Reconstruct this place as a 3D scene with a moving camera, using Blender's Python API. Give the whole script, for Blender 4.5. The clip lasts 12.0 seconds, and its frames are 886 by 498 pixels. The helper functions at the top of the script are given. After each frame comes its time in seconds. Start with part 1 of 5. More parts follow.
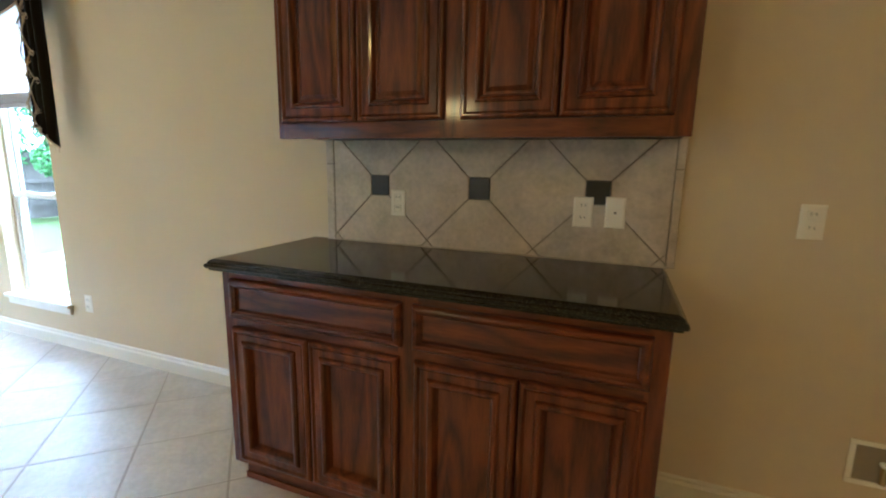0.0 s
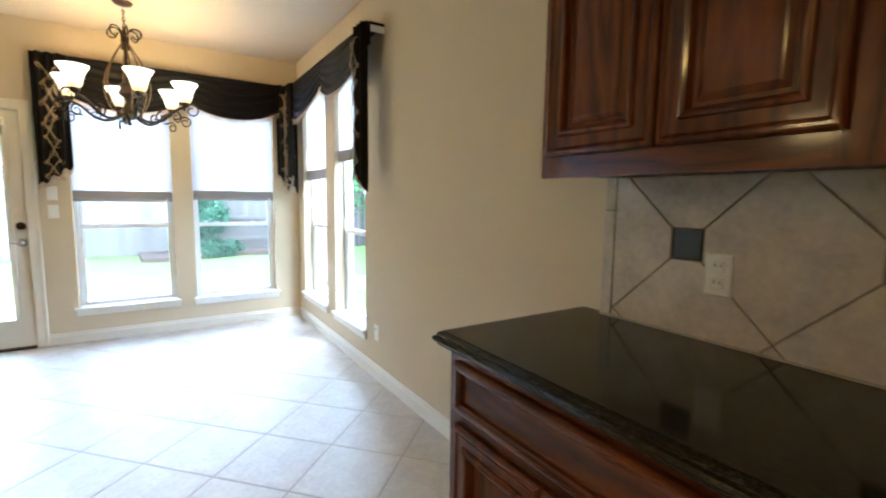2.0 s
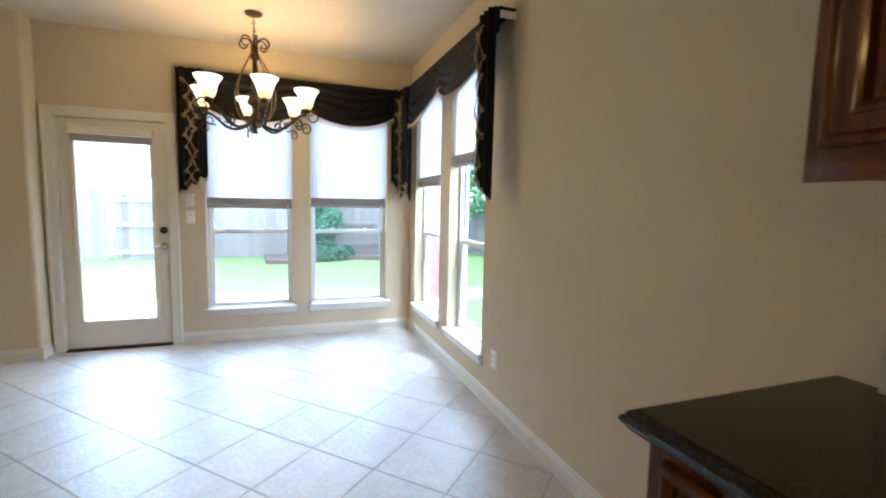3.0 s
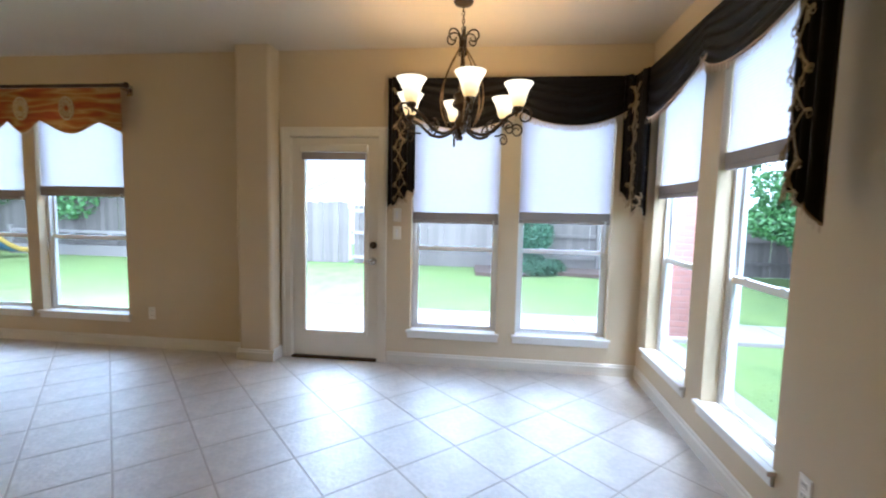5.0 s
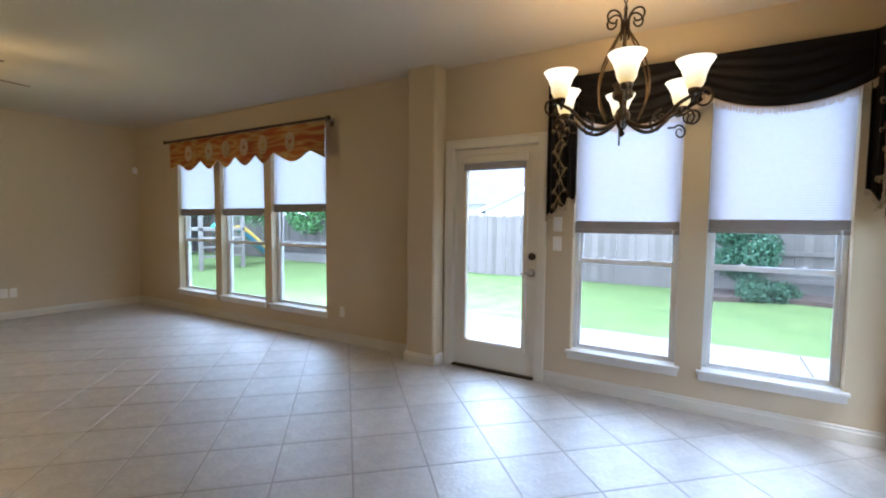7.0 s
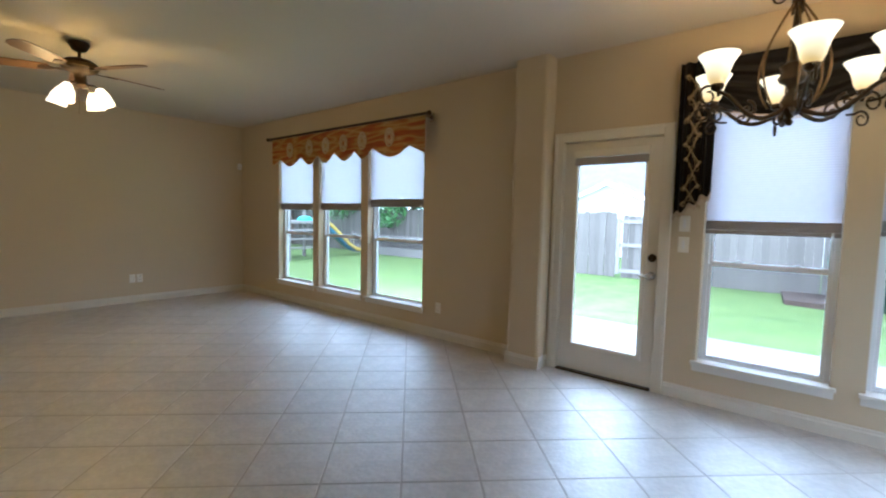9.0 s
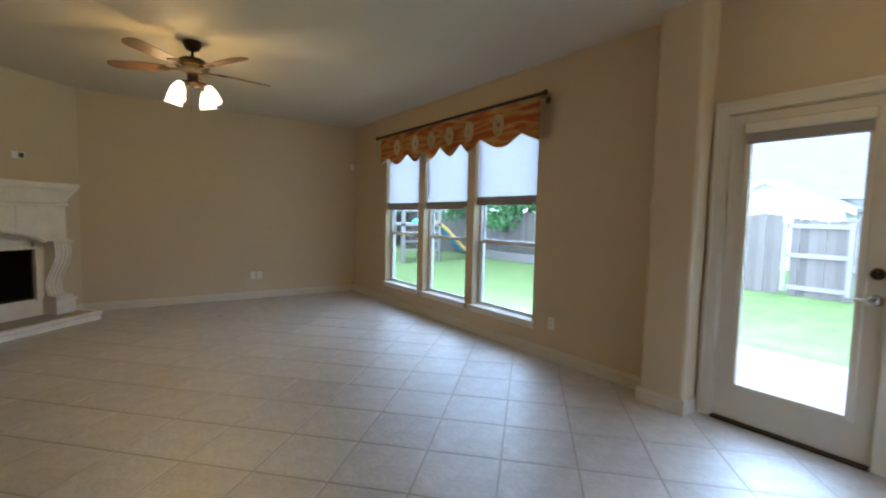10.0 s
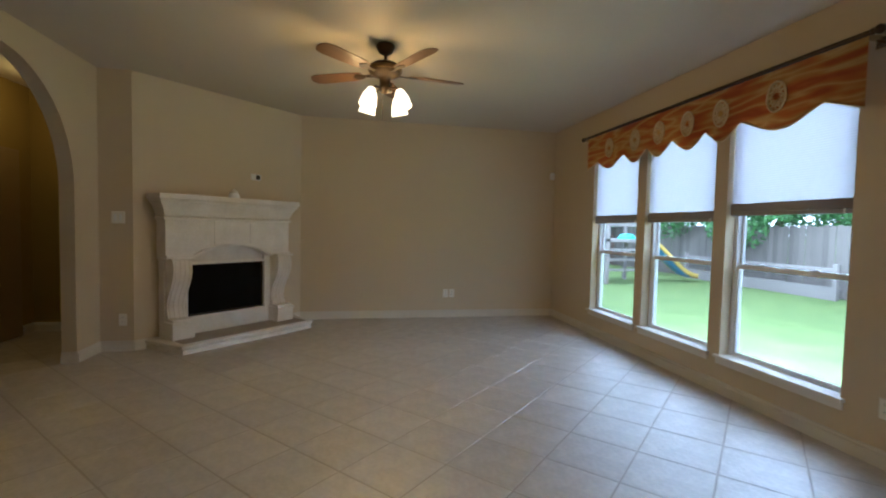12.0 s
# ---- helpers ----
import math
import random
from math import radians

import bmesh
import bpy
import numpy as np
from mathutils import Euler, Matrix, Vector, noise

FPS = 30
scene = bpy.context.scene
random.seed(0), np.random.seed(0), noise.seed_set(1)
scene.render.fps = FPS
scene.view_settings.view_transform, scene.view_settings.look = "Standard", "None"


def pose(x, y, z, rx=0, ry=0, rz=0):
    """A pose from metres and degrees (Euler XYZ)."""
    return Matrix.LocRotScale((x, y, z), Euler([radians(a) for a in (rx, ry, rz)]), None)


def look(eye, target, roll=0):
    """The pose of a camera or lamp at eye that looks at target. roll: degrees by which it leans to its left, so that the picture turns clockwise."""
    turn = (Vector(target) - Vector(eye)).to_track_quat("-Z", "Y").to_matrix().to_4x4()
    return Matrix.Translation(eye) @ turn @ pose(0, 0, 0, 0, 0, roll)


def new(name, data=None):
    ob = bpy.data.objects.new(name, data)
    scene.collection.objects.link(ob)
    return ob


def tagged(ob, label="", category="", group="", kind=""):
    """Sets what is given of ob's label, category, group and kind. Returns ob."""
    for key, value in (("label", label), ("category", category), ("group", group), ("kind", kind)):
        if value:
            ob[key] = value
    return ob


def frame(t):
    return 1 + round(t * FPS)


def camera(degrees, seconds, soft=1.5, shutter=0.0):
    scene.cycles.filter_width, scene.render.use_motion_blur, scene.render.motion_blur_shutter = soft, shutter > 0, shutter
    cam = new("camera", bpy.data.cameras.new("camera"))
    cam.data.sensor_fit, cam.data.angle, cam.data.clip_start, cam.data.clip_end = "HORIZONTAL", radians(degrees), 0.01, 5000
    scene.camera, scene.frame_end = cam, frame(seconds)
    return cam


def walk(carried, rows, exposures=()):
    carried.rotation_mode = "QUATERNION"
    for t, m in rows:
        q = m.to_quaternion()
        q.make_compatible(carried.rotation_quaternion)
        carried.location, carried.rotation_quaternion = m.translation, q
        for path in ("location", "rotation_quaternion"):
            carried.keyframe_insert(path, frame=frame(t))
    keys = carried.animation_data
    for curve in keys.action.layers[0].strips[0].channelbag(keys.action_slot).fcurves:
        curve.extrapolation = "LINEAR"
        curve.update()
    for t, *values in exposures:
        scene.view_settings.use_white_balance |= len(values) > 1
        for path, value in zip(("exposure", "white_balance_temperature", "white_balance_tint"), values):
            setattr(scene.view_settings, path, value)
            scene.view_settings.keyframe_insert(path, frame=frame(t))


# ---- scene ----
cam = camera(89.37, 12.0, soft=2.0, shutter=0.3)
PATH = [
    (0, (0.589, 1.520, 1.281), (-0.126, 3.353, 0.921), 1.06),
    (0.5, (0.477, 1.674, 1.284), (-0.326, 3.480, 0.975), 1.60),
    (1, (0.502, 1.876, 1.331), (-0.692, 3.449, 1.013), -0.39),
    (1.5, (0.442, 1.997, 1.321), (-1.056, 3.297, 1.059), 0.01),
    (2, (0.286, 2.032, 1.316), (-1.391, 3.099, 1.094), 0.80),
    (2.5, (0.060, 2.016, 1.331), (-1.718, 2.906, 1.117), 1.29),
    (3, (-0.127, 2.072, 1.325), (-2.001, 2.742, 1.127), 1.18),
    (5, (-0.884, 2.140, 1.376), (-2.862, 1.907, 1.199), 1.24),
    (5.5, (-1.020, 2.267, 1.387), (-2.942, 1.744, 1.209), 1.08),
    (6, (-1.104, 2.341, 1.352), (-2.944, 1.573, 1.198), 0.83),
    (6.5, (-1.148, 2.368, 1.353), (-2.910, 1.433, 1.209), 0.61),
    (7, (-1.131, 2.369, 1.328), (-2.839, 1.335, 1.207), 0.63),
    (9, (-1.018, 2.013, 1.341), (-2.558, 0.746, 1.191), 1.26),
    (9.5, (-1.216, 1.842, 1.309), (-2.616, 0.423, 1.152), 1.67),
    (10, (-1.525, 1.633, 1.285), (-2.687, 0.011, 1.143), 1.44),
    (10.5, (-1.644, 1.492, 1.284), (-2.565, -0.278, 1.147), 1.63),
    (11, (-1.685, 1.217, 1.270), (-2.428, -0.635, 1.145), 1.78),
    (11.5, (-1.683, 0.982, 1.269), (-2.269, -0.927, 1.161), 1.56),
    (12, (-1.832, 0.830, 1.282), (-2.213, -1.131, 1.186), 1.32),
]
EXPOSURES = [
    (0.0, 3.86, 4330, 3),
    (1.5, 3.62, 4540, 4),
    (3.0, 3.03, 4600, 7),
    (5.0, 2.62, 4660, 11),
    (7.0, 2.40, 4660, 11),
    (9.0, 2.33, 4620, 8),
    (12.0, 2.24, 4560, 9),
]
walk(cam, [(t, look(eye, target, roll)) for t, eye, target, roll in PATH], EXPOSURES)

# ---- world, sun, lamps, exposure ----
world = bpy.data.worlds.new("world")
scene.world = world
world.use_nodes = True
wn = world.node_tree
sky = wn.nodes.new("ShaderNodeTexSky")
sky.sky_type = "NISHITA"
sky.sun_disc = False
sky.sun_elevation, sky.sun_rotation = radians(58), radians(60)
sky.air_density, sky.dust_density, sky.ozone_density = 1.0, 3.0, 1.0
soft_sky = wn.nodes.new("ShaderNodeMix")
soft_sky.data_type = "RGBA"
soft_sky.inputs[0].default_value = 0.6
soft_sky.inputs[7].default_value = (12.6, 12.5, 12.2, 1)
wn.links.new(sky.outputs[0], soft_sky.inputs[6])
wn.links.new(soft_sky.outputs[2], wn.nodes["Background"].inputs[0])
wn.nodes["Background"].inputs[1].default_value = 0.15

sun = new("sun", bpy.data.lights.new("sun", "SUN"))
sun.data.energy, sun.data.angle, sun.data.color = 1.1, radians(14), (1, 0.97, 0.92)
sun.matrix_world = look((8 * 0.46, 8 * 0.27, 12), (0, 0, 0))


def opening_lamp(x, y, z, w, h, rz, watts):
    """The sky's light in the shaded part of a window's opening, behind the shade."""
    ob = new("opening_lamp", bpy.data.lights.new("opening_lamp", "AREA"))
    ob.data.shape, ob.data.size, ob.data.size_y = "RECTANGLE", w, h
    ob.data.energy, ob.data.color = watts, (1.0, 0.94, 1.0)
    ob.matrix_world = pose(x, y, z, 90, 0, rz)
    return ob


def bulb(x, y, z, watts, colour=(1.0, 0.68, 0.34), size=0.03):
    ob = new("bulb", bpy.data.lights.new("bulb", "POINT"))
    ob.data.energy, ob.data.color, ob.data.shadow_soft_size = watts, colour, size
    ob.location = (x, y, z)
    return ob


# ---- materials ----
def material(name, base, rough=0.6, metal=0.0, vary=None, scale=4.0, fine=60.0, bump=0.0, spec=0.5, mix=0.35, stretch=(1, 1, 1), coat=0.0, random_part=0.0, dist=0.002):
    """A Principled surface whose colour varies at two scales, with a fine relief."""
    m = bpy.data.materials.new(name)
    m.use_nodes = True
    nt = m.node_tree
    n, link = nt.nodes, nt.links.new
    b = n["Principled BSDF"]
    b.inputs["Roughness"].default_value = rough
    b.inputs["Metallic"].default_value = metal
    b.inputs["Specular IOR Level"].default_value = spec
    b.inputs["Coat Weight"].default_value = coat
    b.inputs["Coat Roughness"].default_value = 0.12
    vary = vary or tuple(c * 0.8 for c in base)
    tc = n.new("ShaderNodeTexCoord")
    mp = n.new("ShaderNodeMapping")
    mp.inputs["Scale"].default_value = stretch
    link(tc.outputs["Object"], mp.inputs[0])
    big, small = n.new("ShaderNodeTexNoise"), n.new("ShaderNodeTexNoise")
    big.inputs["Scale"].default_value, small.inputs["Scale"].default_value = scale, fine
    big.inputs["Detail"].default_value, small.inputs["Detail"].default_value = 4, 3
    link(mp.outputs[0], big.inputs[0])
    link(mp.outputs[0], small.inputs[0])
    add = n.new("ShaderNodeMath")
    add.operation = "MULTIPLY_ADD"
    add.inputs[1].default_value = 0.4
    link(small.outputs[0], add.inputs[0])
    scl = n.new("ShaderNodeMath")
    scl.operation = "MULTIPLY"
    scl.inputs[1].default_value = 0.6
    link(big.outputs[0], scl.inputs[0])
    link(scl.outputs[0], add.inputs[2])
    last = add.outputs[0]
    if random_part:
        info = n.new("ShaderNodeObjectInfo")
        more = n.new("ShaderNodeMath")
        more.operation = "MULTIPLY_ADD"
        more.inputs[1].default_value = random_part
        link(info.outputs["Random"], more.inputs[0])
        link(last, more.inputs[2])
        last = more.outputs[0]
    ramp = n.new("ShaderNodeValToRGB")
    ramp.color_ramp.elements[0].position, ramp.color_ramp.elements[1].position = 0.5 - mix, 0.5 + mix + random_part
    ramp.color_ramp.elements[0].color, ramp.color_ramp.elements[1].color = (*vary, 1), (*base, 1)
    link(last, ramp.inputs[0])
    link(ramp.outputs[0], b.inputs["Base Color"])
    if bump:
        bp = n.new("ShaderNodeBump")
        bp.inputs["Strength"].default_value, bp.inputs["Distance"].default_value = bump, dist
        link(small.outputs[0], bp.inputs["Height"])
        link(bp.outputs[0], b.inputs["Normal"])
    return m


M_wall = material("wall_paint", (0.60, 0.497, 0.33), 0.75, vary=(0.56, 0.462, 0.30), scale=1.2, fine=140, bump=0.25, spec=0.25)
# The hall's dimness and amber lamplight are put into this wall colour.
M_hall = material("shaded_hall_paint", (0.30, 0.205, 0.030), 0.75, vary=(0.26, 0.175, 0.025), scale=1.2, fine=140, bump=0.25, spec=0.25)
M_ceil = material("ceiling_paint", (0.62, 0.545, 0.42), 0.9, vary=(0.57, 0.495, 0.375), scale=1.0, fine=90, bump=0.3, spec=0.1)
M_white = material("white_trim_paint", (0.76, 0.73, 0.66), 0.4, vary=(0.72, 0.69, 0.62), scale=3, fine=60, bump=0.05)
M_base = material("baseboard_paint", (0.66, 0.61, 0.51), 0.45, vary=(0.60, 0.55, 0.45), scale=3, fine=60, bump=0.05)
# Hall door kept dark tan: the dimness behind the arch is in the colour.
M_halldoor = material("shaded_hall_door_paint", (0.30, 0.205, 0.06), 0.5, vary=(0.26, 0.17, 0.05), scale=3, fine=60, bump=0.05)
M_cream = material("cream_door_paint", (0.74, 0.69, 0.57), 0.4, vary=(0.68, 0.63, 0.51), scale=3, fine=60, bump=0.05)
M_vinyl = material("white_vinyl", (0.80, 0.80, 0.79), 0.35, vary=(0.74, 0.74, 0.73), scale=5, fine=90)
M_plate = material("ivory_plastic", (0.80, 0.76, 0.66), 0.3, vary=(0.77, 0.73, 0.63))
M_slot = material("dark_slot", (0.05, 0.045, 0.04), 0.6)
M_grout = material("floor_grout", (0.43, 0.37, 0.305), 0.48, vary=(0.34, 0.285, 0.23), scale=6, fine=120, bump=0.3, spec=0.9)
M_grout.node_tree.nodes["Principled BSDF"].inputs["IOR"].default_value = 1.9
M_tile = material("floor_tile", (0.60, 0.54, 0.46), 0.49, vary=(0.31, 0.26, 0.205), scale=9, fine=34, bump=0.9, mix=0.18, random_part=0.12, dist=0.003, spec=1.0)
M_tile.node_tree.nodes["Principled BSDF"].inputs["IOR"].default_value = 2.6
M_bs = material("backsplash_tile", (0.63, 0.535, 0.42), 0.36, vary=(0.30, 0.26, 0.205), scale=11, fine=60, bump=0.35, mix=0.2, random_part=0.18)
M_bsg = material("backsplash_grout", (0.27, 0.24, 0.195), 0.9)
M_dot = material("dark_slate_tile", (0.03, 0.032, 0.036), 0.35, vary=(0.012, 0.012, 0.014), scale=20, fine=90, bump=0.2)
M_bronze = material("dark_bronze", (0.030, 0.020, 0.014), 0.40, 0.7, vary=(0.075, 0.048, 0.024), scale=14, fine=70, bump=0.15)
M_gold = material("antique_gold", (0.20, 0.13, 0.055), 0.4, 0.85, vary=(0.09, 0.058, 0.028), scale=20, fine=80)
M_nickel = material("satin_nickel", (0.55, 0.50, 0.44), 0.25, 1.0)
M_stone = material("cast_stone", (0.85, 0.81, 0.73), 0.7, vary=(0.64, 0.58, 0.47), scale=5, fine=60, bump=0.35, mix=0.25)
M_hearth = material("hearth_stone", (0.42, 0.36, 0.27), 0.65, vary=(0.30, 0.25, 0.18), scale=5, fine=60, bump=0.3)
# Near black without gloss, for the unlit hollow of the firebox.
M_firebox = material("firebox_black", (0.006, 0.006, 0.006), 0.9, vary=(0.003, 0.003, 0.003), spec=0.05)
M_swag = material("black_brown_satin", (0.006, 0.0042, 0.004), 0.5, vary=(0.003, 0.0022, 0.0022), scale=6, fine=160, bump=0.1, spec=0.2)
M_fringe = material("cream_fringe", (0.55, 0.44, 0.30), 0.9, vary=(0.36, 0.27, 0.17), scale=40, fine=200, bump=0.4)
M_braid = material("gold_braid", (0.40, 0.29, 0.15), 0.6, vary=(0.18, 0.12, 0.05), scale=60, fine=220, bump=0.4)
M_blade = material("fan_blade_wood", (0.20, 0.105, 0.045), 0.4, vary=(0.11, 0.055, 0.022), scale=3, fine=26, stretch=(1, 9, 9))
M_grass = material("lawn_ground", (0.140, 0.18, 0.058), 0.95, vary=(0.05, 0.085, 0.028), scale=2.6, fine=26, bump=0.8, spec=0.1, dist=0.02)
M_blade_g = material("grass_blades", (0.15, 0.187, 0.062), 0.8, vary=(0.055, 0.095, 0.03), scale=2.6, fine=5, spec=0.2)
M_conc = material("patio_concrete", (0.21, 0.195, 0.17), 0.9, vary=(0.11, 0.10, 0.085), scale=1.5, fine=60, bump=0.3)
M_fence = material("weathered_fence", (0.092, 0.083, 0.068), 0.9, vary=(0.040, 0.035, 0.027), scale=4, fine=18, stretch=(4, 4, 0.5), bump=0.4, random_part=0.55)
M_mulch = material("dark_mulch", (0.07, 0.045, 0.03), 1.0, vary=(0.03, 0.02, 0.014), scale=10, fine=60, bump=1.0, dist=0.02)
M_leaf = material("leaf_green", (0.07, 0.16, 0.035), 0.5, vary=(0.028, 0.08, 0.02), scale=1.4, fine=9)
M_leaf2 = material("shrub_green", (0.030, 0.078, 0.032), 0.6, vary=(0.010, 0.034, 0.015), scale=2.4, fine=12)
M_bark = material("bark", (0.12, 0.08, 0.055), 0.95, vary=(0.06, 0.04, 0.03), scale=6, fine=30, bump=0.8, dist=0.01)
M_siding = material("pale_siding", (0.52, 0.50, 0.46), 0.8, vary=(0.62, 0.60, 0.56), scale=2, fine=12)
M_shingle = material("grey_shingle", (0.16, 0.155, 0.155), 0.95, vary=(0.10, 0.097, 0.097), scale=2, fine=40, bump=0.5)
M_brick = material("red_brick", (0.19, 0.085, 0.06), 0.9, vary=(0.11, 0.05, 0.035), scale=6, fine=40, bump=0.4, random_part=0.2)
M_blue = material("blue_plastic", (0.06, 0.17, 0.30), 0.5)
M_yellow = material("yellow_plastic", (0.36, 0.26, 0.05), 0.5)
M_teal = material("teal_plastic", (0.05, 0.28, 0.28), 0.5)
M_playwood = material("grey_play_timber", (0.16, 0.15, 0.13), 0.8, vary=(0.10, 0.09, 0.078), scale=3, fine=30)
M_pipe = material("brass_valve", (0.45, 0.33, 0.13), 0.35, 0.9)
M_dusk = material("ice_box_inside", (0.28, 0.23, 0.16), 0.8)
M_roof_in = material("plain_outer", (0.4, 0.36, 0.3), 0.9)


def wood(name, light, dark, along):
    """Stained oak: long cathedral grain along one axis, under a glossy coat."""
    m = bpy.data.materials.new(name)
    m.use_nodes = True
    nt = m.node_tree
    n, link = nt.nodes, nt.links.new
    b = n["Principled BSDF"]
    b.inputs["Roughness"].default_value = 0.36
    b.inputs["Specular IOR Level"].default_value = 0.2
    b.inputs["Coat Weight"].default_value = 0.5
    b.inputs["Coat Roughness"].default_value = 0.10
    tc, mp, info = n.new("ShaderNodeTexCoord"), n.new("ShaderNodeMapping"), n.new("ShaderNodeObjectInfo")
    mp.inputs["Scale"].default_value = (1, 1, 0.13) if along == "z" else (0.13, 1, 1)
    link(tc.outputs["Object"], mp.inputs[0])
    shift = n.new("ShaderNodeVectorMath")
    shift.operation = "MULTIPLY_ADD"
    shift.inputs[1].default_value = (7, 5, 3)
    link(info.outputs["Random"], shift.inputs[0])
    link(mp.outputs[0], shift.inputs[2])
    swirl, grain = n.new("ShaderNodeTexNoise"), n.new("ShaderNodeTexNoise")
    swirl.inputs["Scale"].default_value, swirl.inputs["Detail"].default_value = 7, 2
    grain.inputs["Scale"].default_value, grain.inputs["Detail"].default_value = 170, 3
    link(shift.outputs[0], swirl.inputs[0])
    link(shift.outputs[0], grain.inputs[0])
    band = n.new("ShaderNodeMath")
    band.operation = "MULTIPLY"
    band.inputs[1].default_value = 15
    link(swirl.outputs[0], band.inputs[0])
    wave = n.new("ShaderNodeMath")
    wave.operation = "PINGPONG"
    wave.inputs[1].default_value = 1.0
    link(band.outputs[0], wave.inputs[0])
    mixer = n.new("ShaderNodeMath")
    mixer.operation = "MULTIPLY_ADD"
    mixer.inputs[1].default_value = 0.55
    link(grain.outputs[0], mixer.inputs[0])
    half = n.new("ShaderNodeMath")
    half.operation = "MULTIPLY"
    half.inputs[1].default_value = 0.46
    link(wave.outputs[0], half.inputs[0])
    link(half.outputs[0], mixer.inputs[2])
    ramp = n.new("ShaderNodeValToRGB")
    ramp.color_ramp.elements[0].position, ramp.color_ramp.elements[1].position = 0.18, 0.78
    ramp.color_ramp.elements[0].color, ramp.color_ramp.elements[1].color = (*dark, 1), (*light, 1)
    link(mixer.outputs[0], ramp.inputs[0])
    link(ramp.outputs[0], b.inputs["Base Color"])
    bp = n.new("ShaderNodeBump")
    bp.inputs["Strength"].default_value, bp.inputs["Distance"].default_value = 0.12, 0.001
    link(grain.outputs[0], bp.inputs["Height"])
    link(bp.outputs[0], b.inputs["Normal"])
    return m


M_wood = wood("mahogany_stain_upright", (0.155, 0.037, 0.004), (0.042, 0.0075, 0.0014), "z")
M_woodh = wood("mahogany_stain_level", (0.155, 0.037, 0.004), (0.042, 0.0075, 0.0014), "x")


def granite():
    m = material("black_granite", (0.018, 0.017, 0.014), 0.09, vary=(0.008, 0.008, 0.007), spec=0.32)
    n, link = m.node_tree.nodes, m.node_tree.links.new
    v = n.new("ShaderNodeTexVoronoi")
    v.inputs["Scale"].default_value = 420
    tc = n.new("ShaderNodeTexCoord")
    link(tc.outputs["Object"], v.inputs[0])
    r = n.new("ShaderNodeValToRGB")
    e = r.color_ramp.elements
    e[0].position, e[1].position = 0.70, 0.95
    e[0].color, e[1].color = (0.012, 0.011, 0.009, 1), (0.055, 0.046, 0.028, 1)
    sep = n.new("ShaderNodeSeparateColor")
    link(v.outputs["Color"], sep.inputs[0])
    link(sep.outputs[0], r.inputs[0])
    link(r.outputs[0], n["Principled BSDF"].inputs["Base Color"])
    return m


M_granite = granite()


def glass_mat(name, tint=(1, 1, 1)):
    m = bpy.data.materials.new(name)
    m.use_nodes = True
    b = m.node_tree.nodes["Principled BSDF"]
    b.inputs["Base Color"].default_value = (*tint, 1)
    b.inputs["Roughness"].default_value = 0.0
    b.inputs["IOR"].default_value = 1.01
    b.inputs["Specular IOR Level"].default_value = 0.5
    b.inputs["Transmission Weight"].default_value = 1.0
    return m


M_glass = glass_mat("window_glass", (0.97, 0.99, 0.98))


def cloth(name, colour, see, rough=0.9, stripes=0.0):
    """Thin cloth that passes part of the light."""
    m = bpy.data.materials.new(name)
    m.use_nodes = True
    nt = m.node_tree
    n, link = nt.nodes, nt.links.new
    n.remove(n["Principled BSDF"])
    d, t, mx = n.new("ShaderNodeBsdfDiffuse"), n.new("ShaderNodeBsdfTranslucent"), n.new("ShaderNodeMixShader")
    no = n.new("ShaderNodeTexNoise")
    no.inputs["Scale"].default_value = 30
    tc = n.new("ShaderNodeTexCoord")
    link(tc.outputs["Object"], no.inputs[0])
    r = n.new("ShaderNodeValToRGB")
    r.color_ramp.elements[0].color, r.color_ramp.elements[1].color = (*[c * 0.93 for c in colour], 1), (*colour, 1)
    link(no.outputs[0], r.inputs[0])
    link(r.outputs[0], d.inputs[0])
    link(r.outputs[0], t.inputs[0])
    mx.inputs[0].default_value = see
    link(d.outputs[0], mx.inputs[1])
    link(t.outputs[0], mx.inputs[2])
    link(mx.outputs[0], n["Material Output"].inputs[0])
    return m


M_shade = cloth("cellular_shade_cloth", (0.60, 0.565, 0.62), 0.58)
M_rail = material("shade_rail", (0.34, 0.305, 0.29), 0.6, vary=(0.29, 0.26, 0.245))
M_shadefront = cloth("door_shade_cloth", (0.72, 0.66, 0.52), 0.3)


def screen_mat():
    m = bpy.data.materials.new("insect_screen")
    m.use_nodes = True
    nt = m.node_tree
    n, link = nt.nodes, nt.links.new
    n.remove(n["Principled BSDF"])
    d, t, mx = n.new("ShaderNodeBsdfDiffuse"), n.new("ShaderNodeBsdfTransparent"), n.new("ShaderNodeMixShader")
    d.inputs[0].default_value = (0.235, 0.24, 0.24, 1)
    mx.inputs[0].default_value = 0.30
    link(t.outputs[0], mx.inputs[1])
    link(d.outputs[0], mx.inputs[2])
    link(mx.outputs[0], n["Material Output"].inputs[0])
    return m


M_screen = screen_mat()


def lamp_glass(name, colour, power):
    m = bpy.data.materials.new(name)
    m.use_nodes = True
    b = m.node_tree.nodes["Principled BSDF"]
    b.inputs["Base Color"].default_value = (0.9, 0.8, 0.6, 1)
    b.inputs["Roughness"].default_value = 0.4
    b.inputs["Emission Color"].default_value = (*colour, 1)
    b.inputs["Emission Strength"].default_value = power
    return m


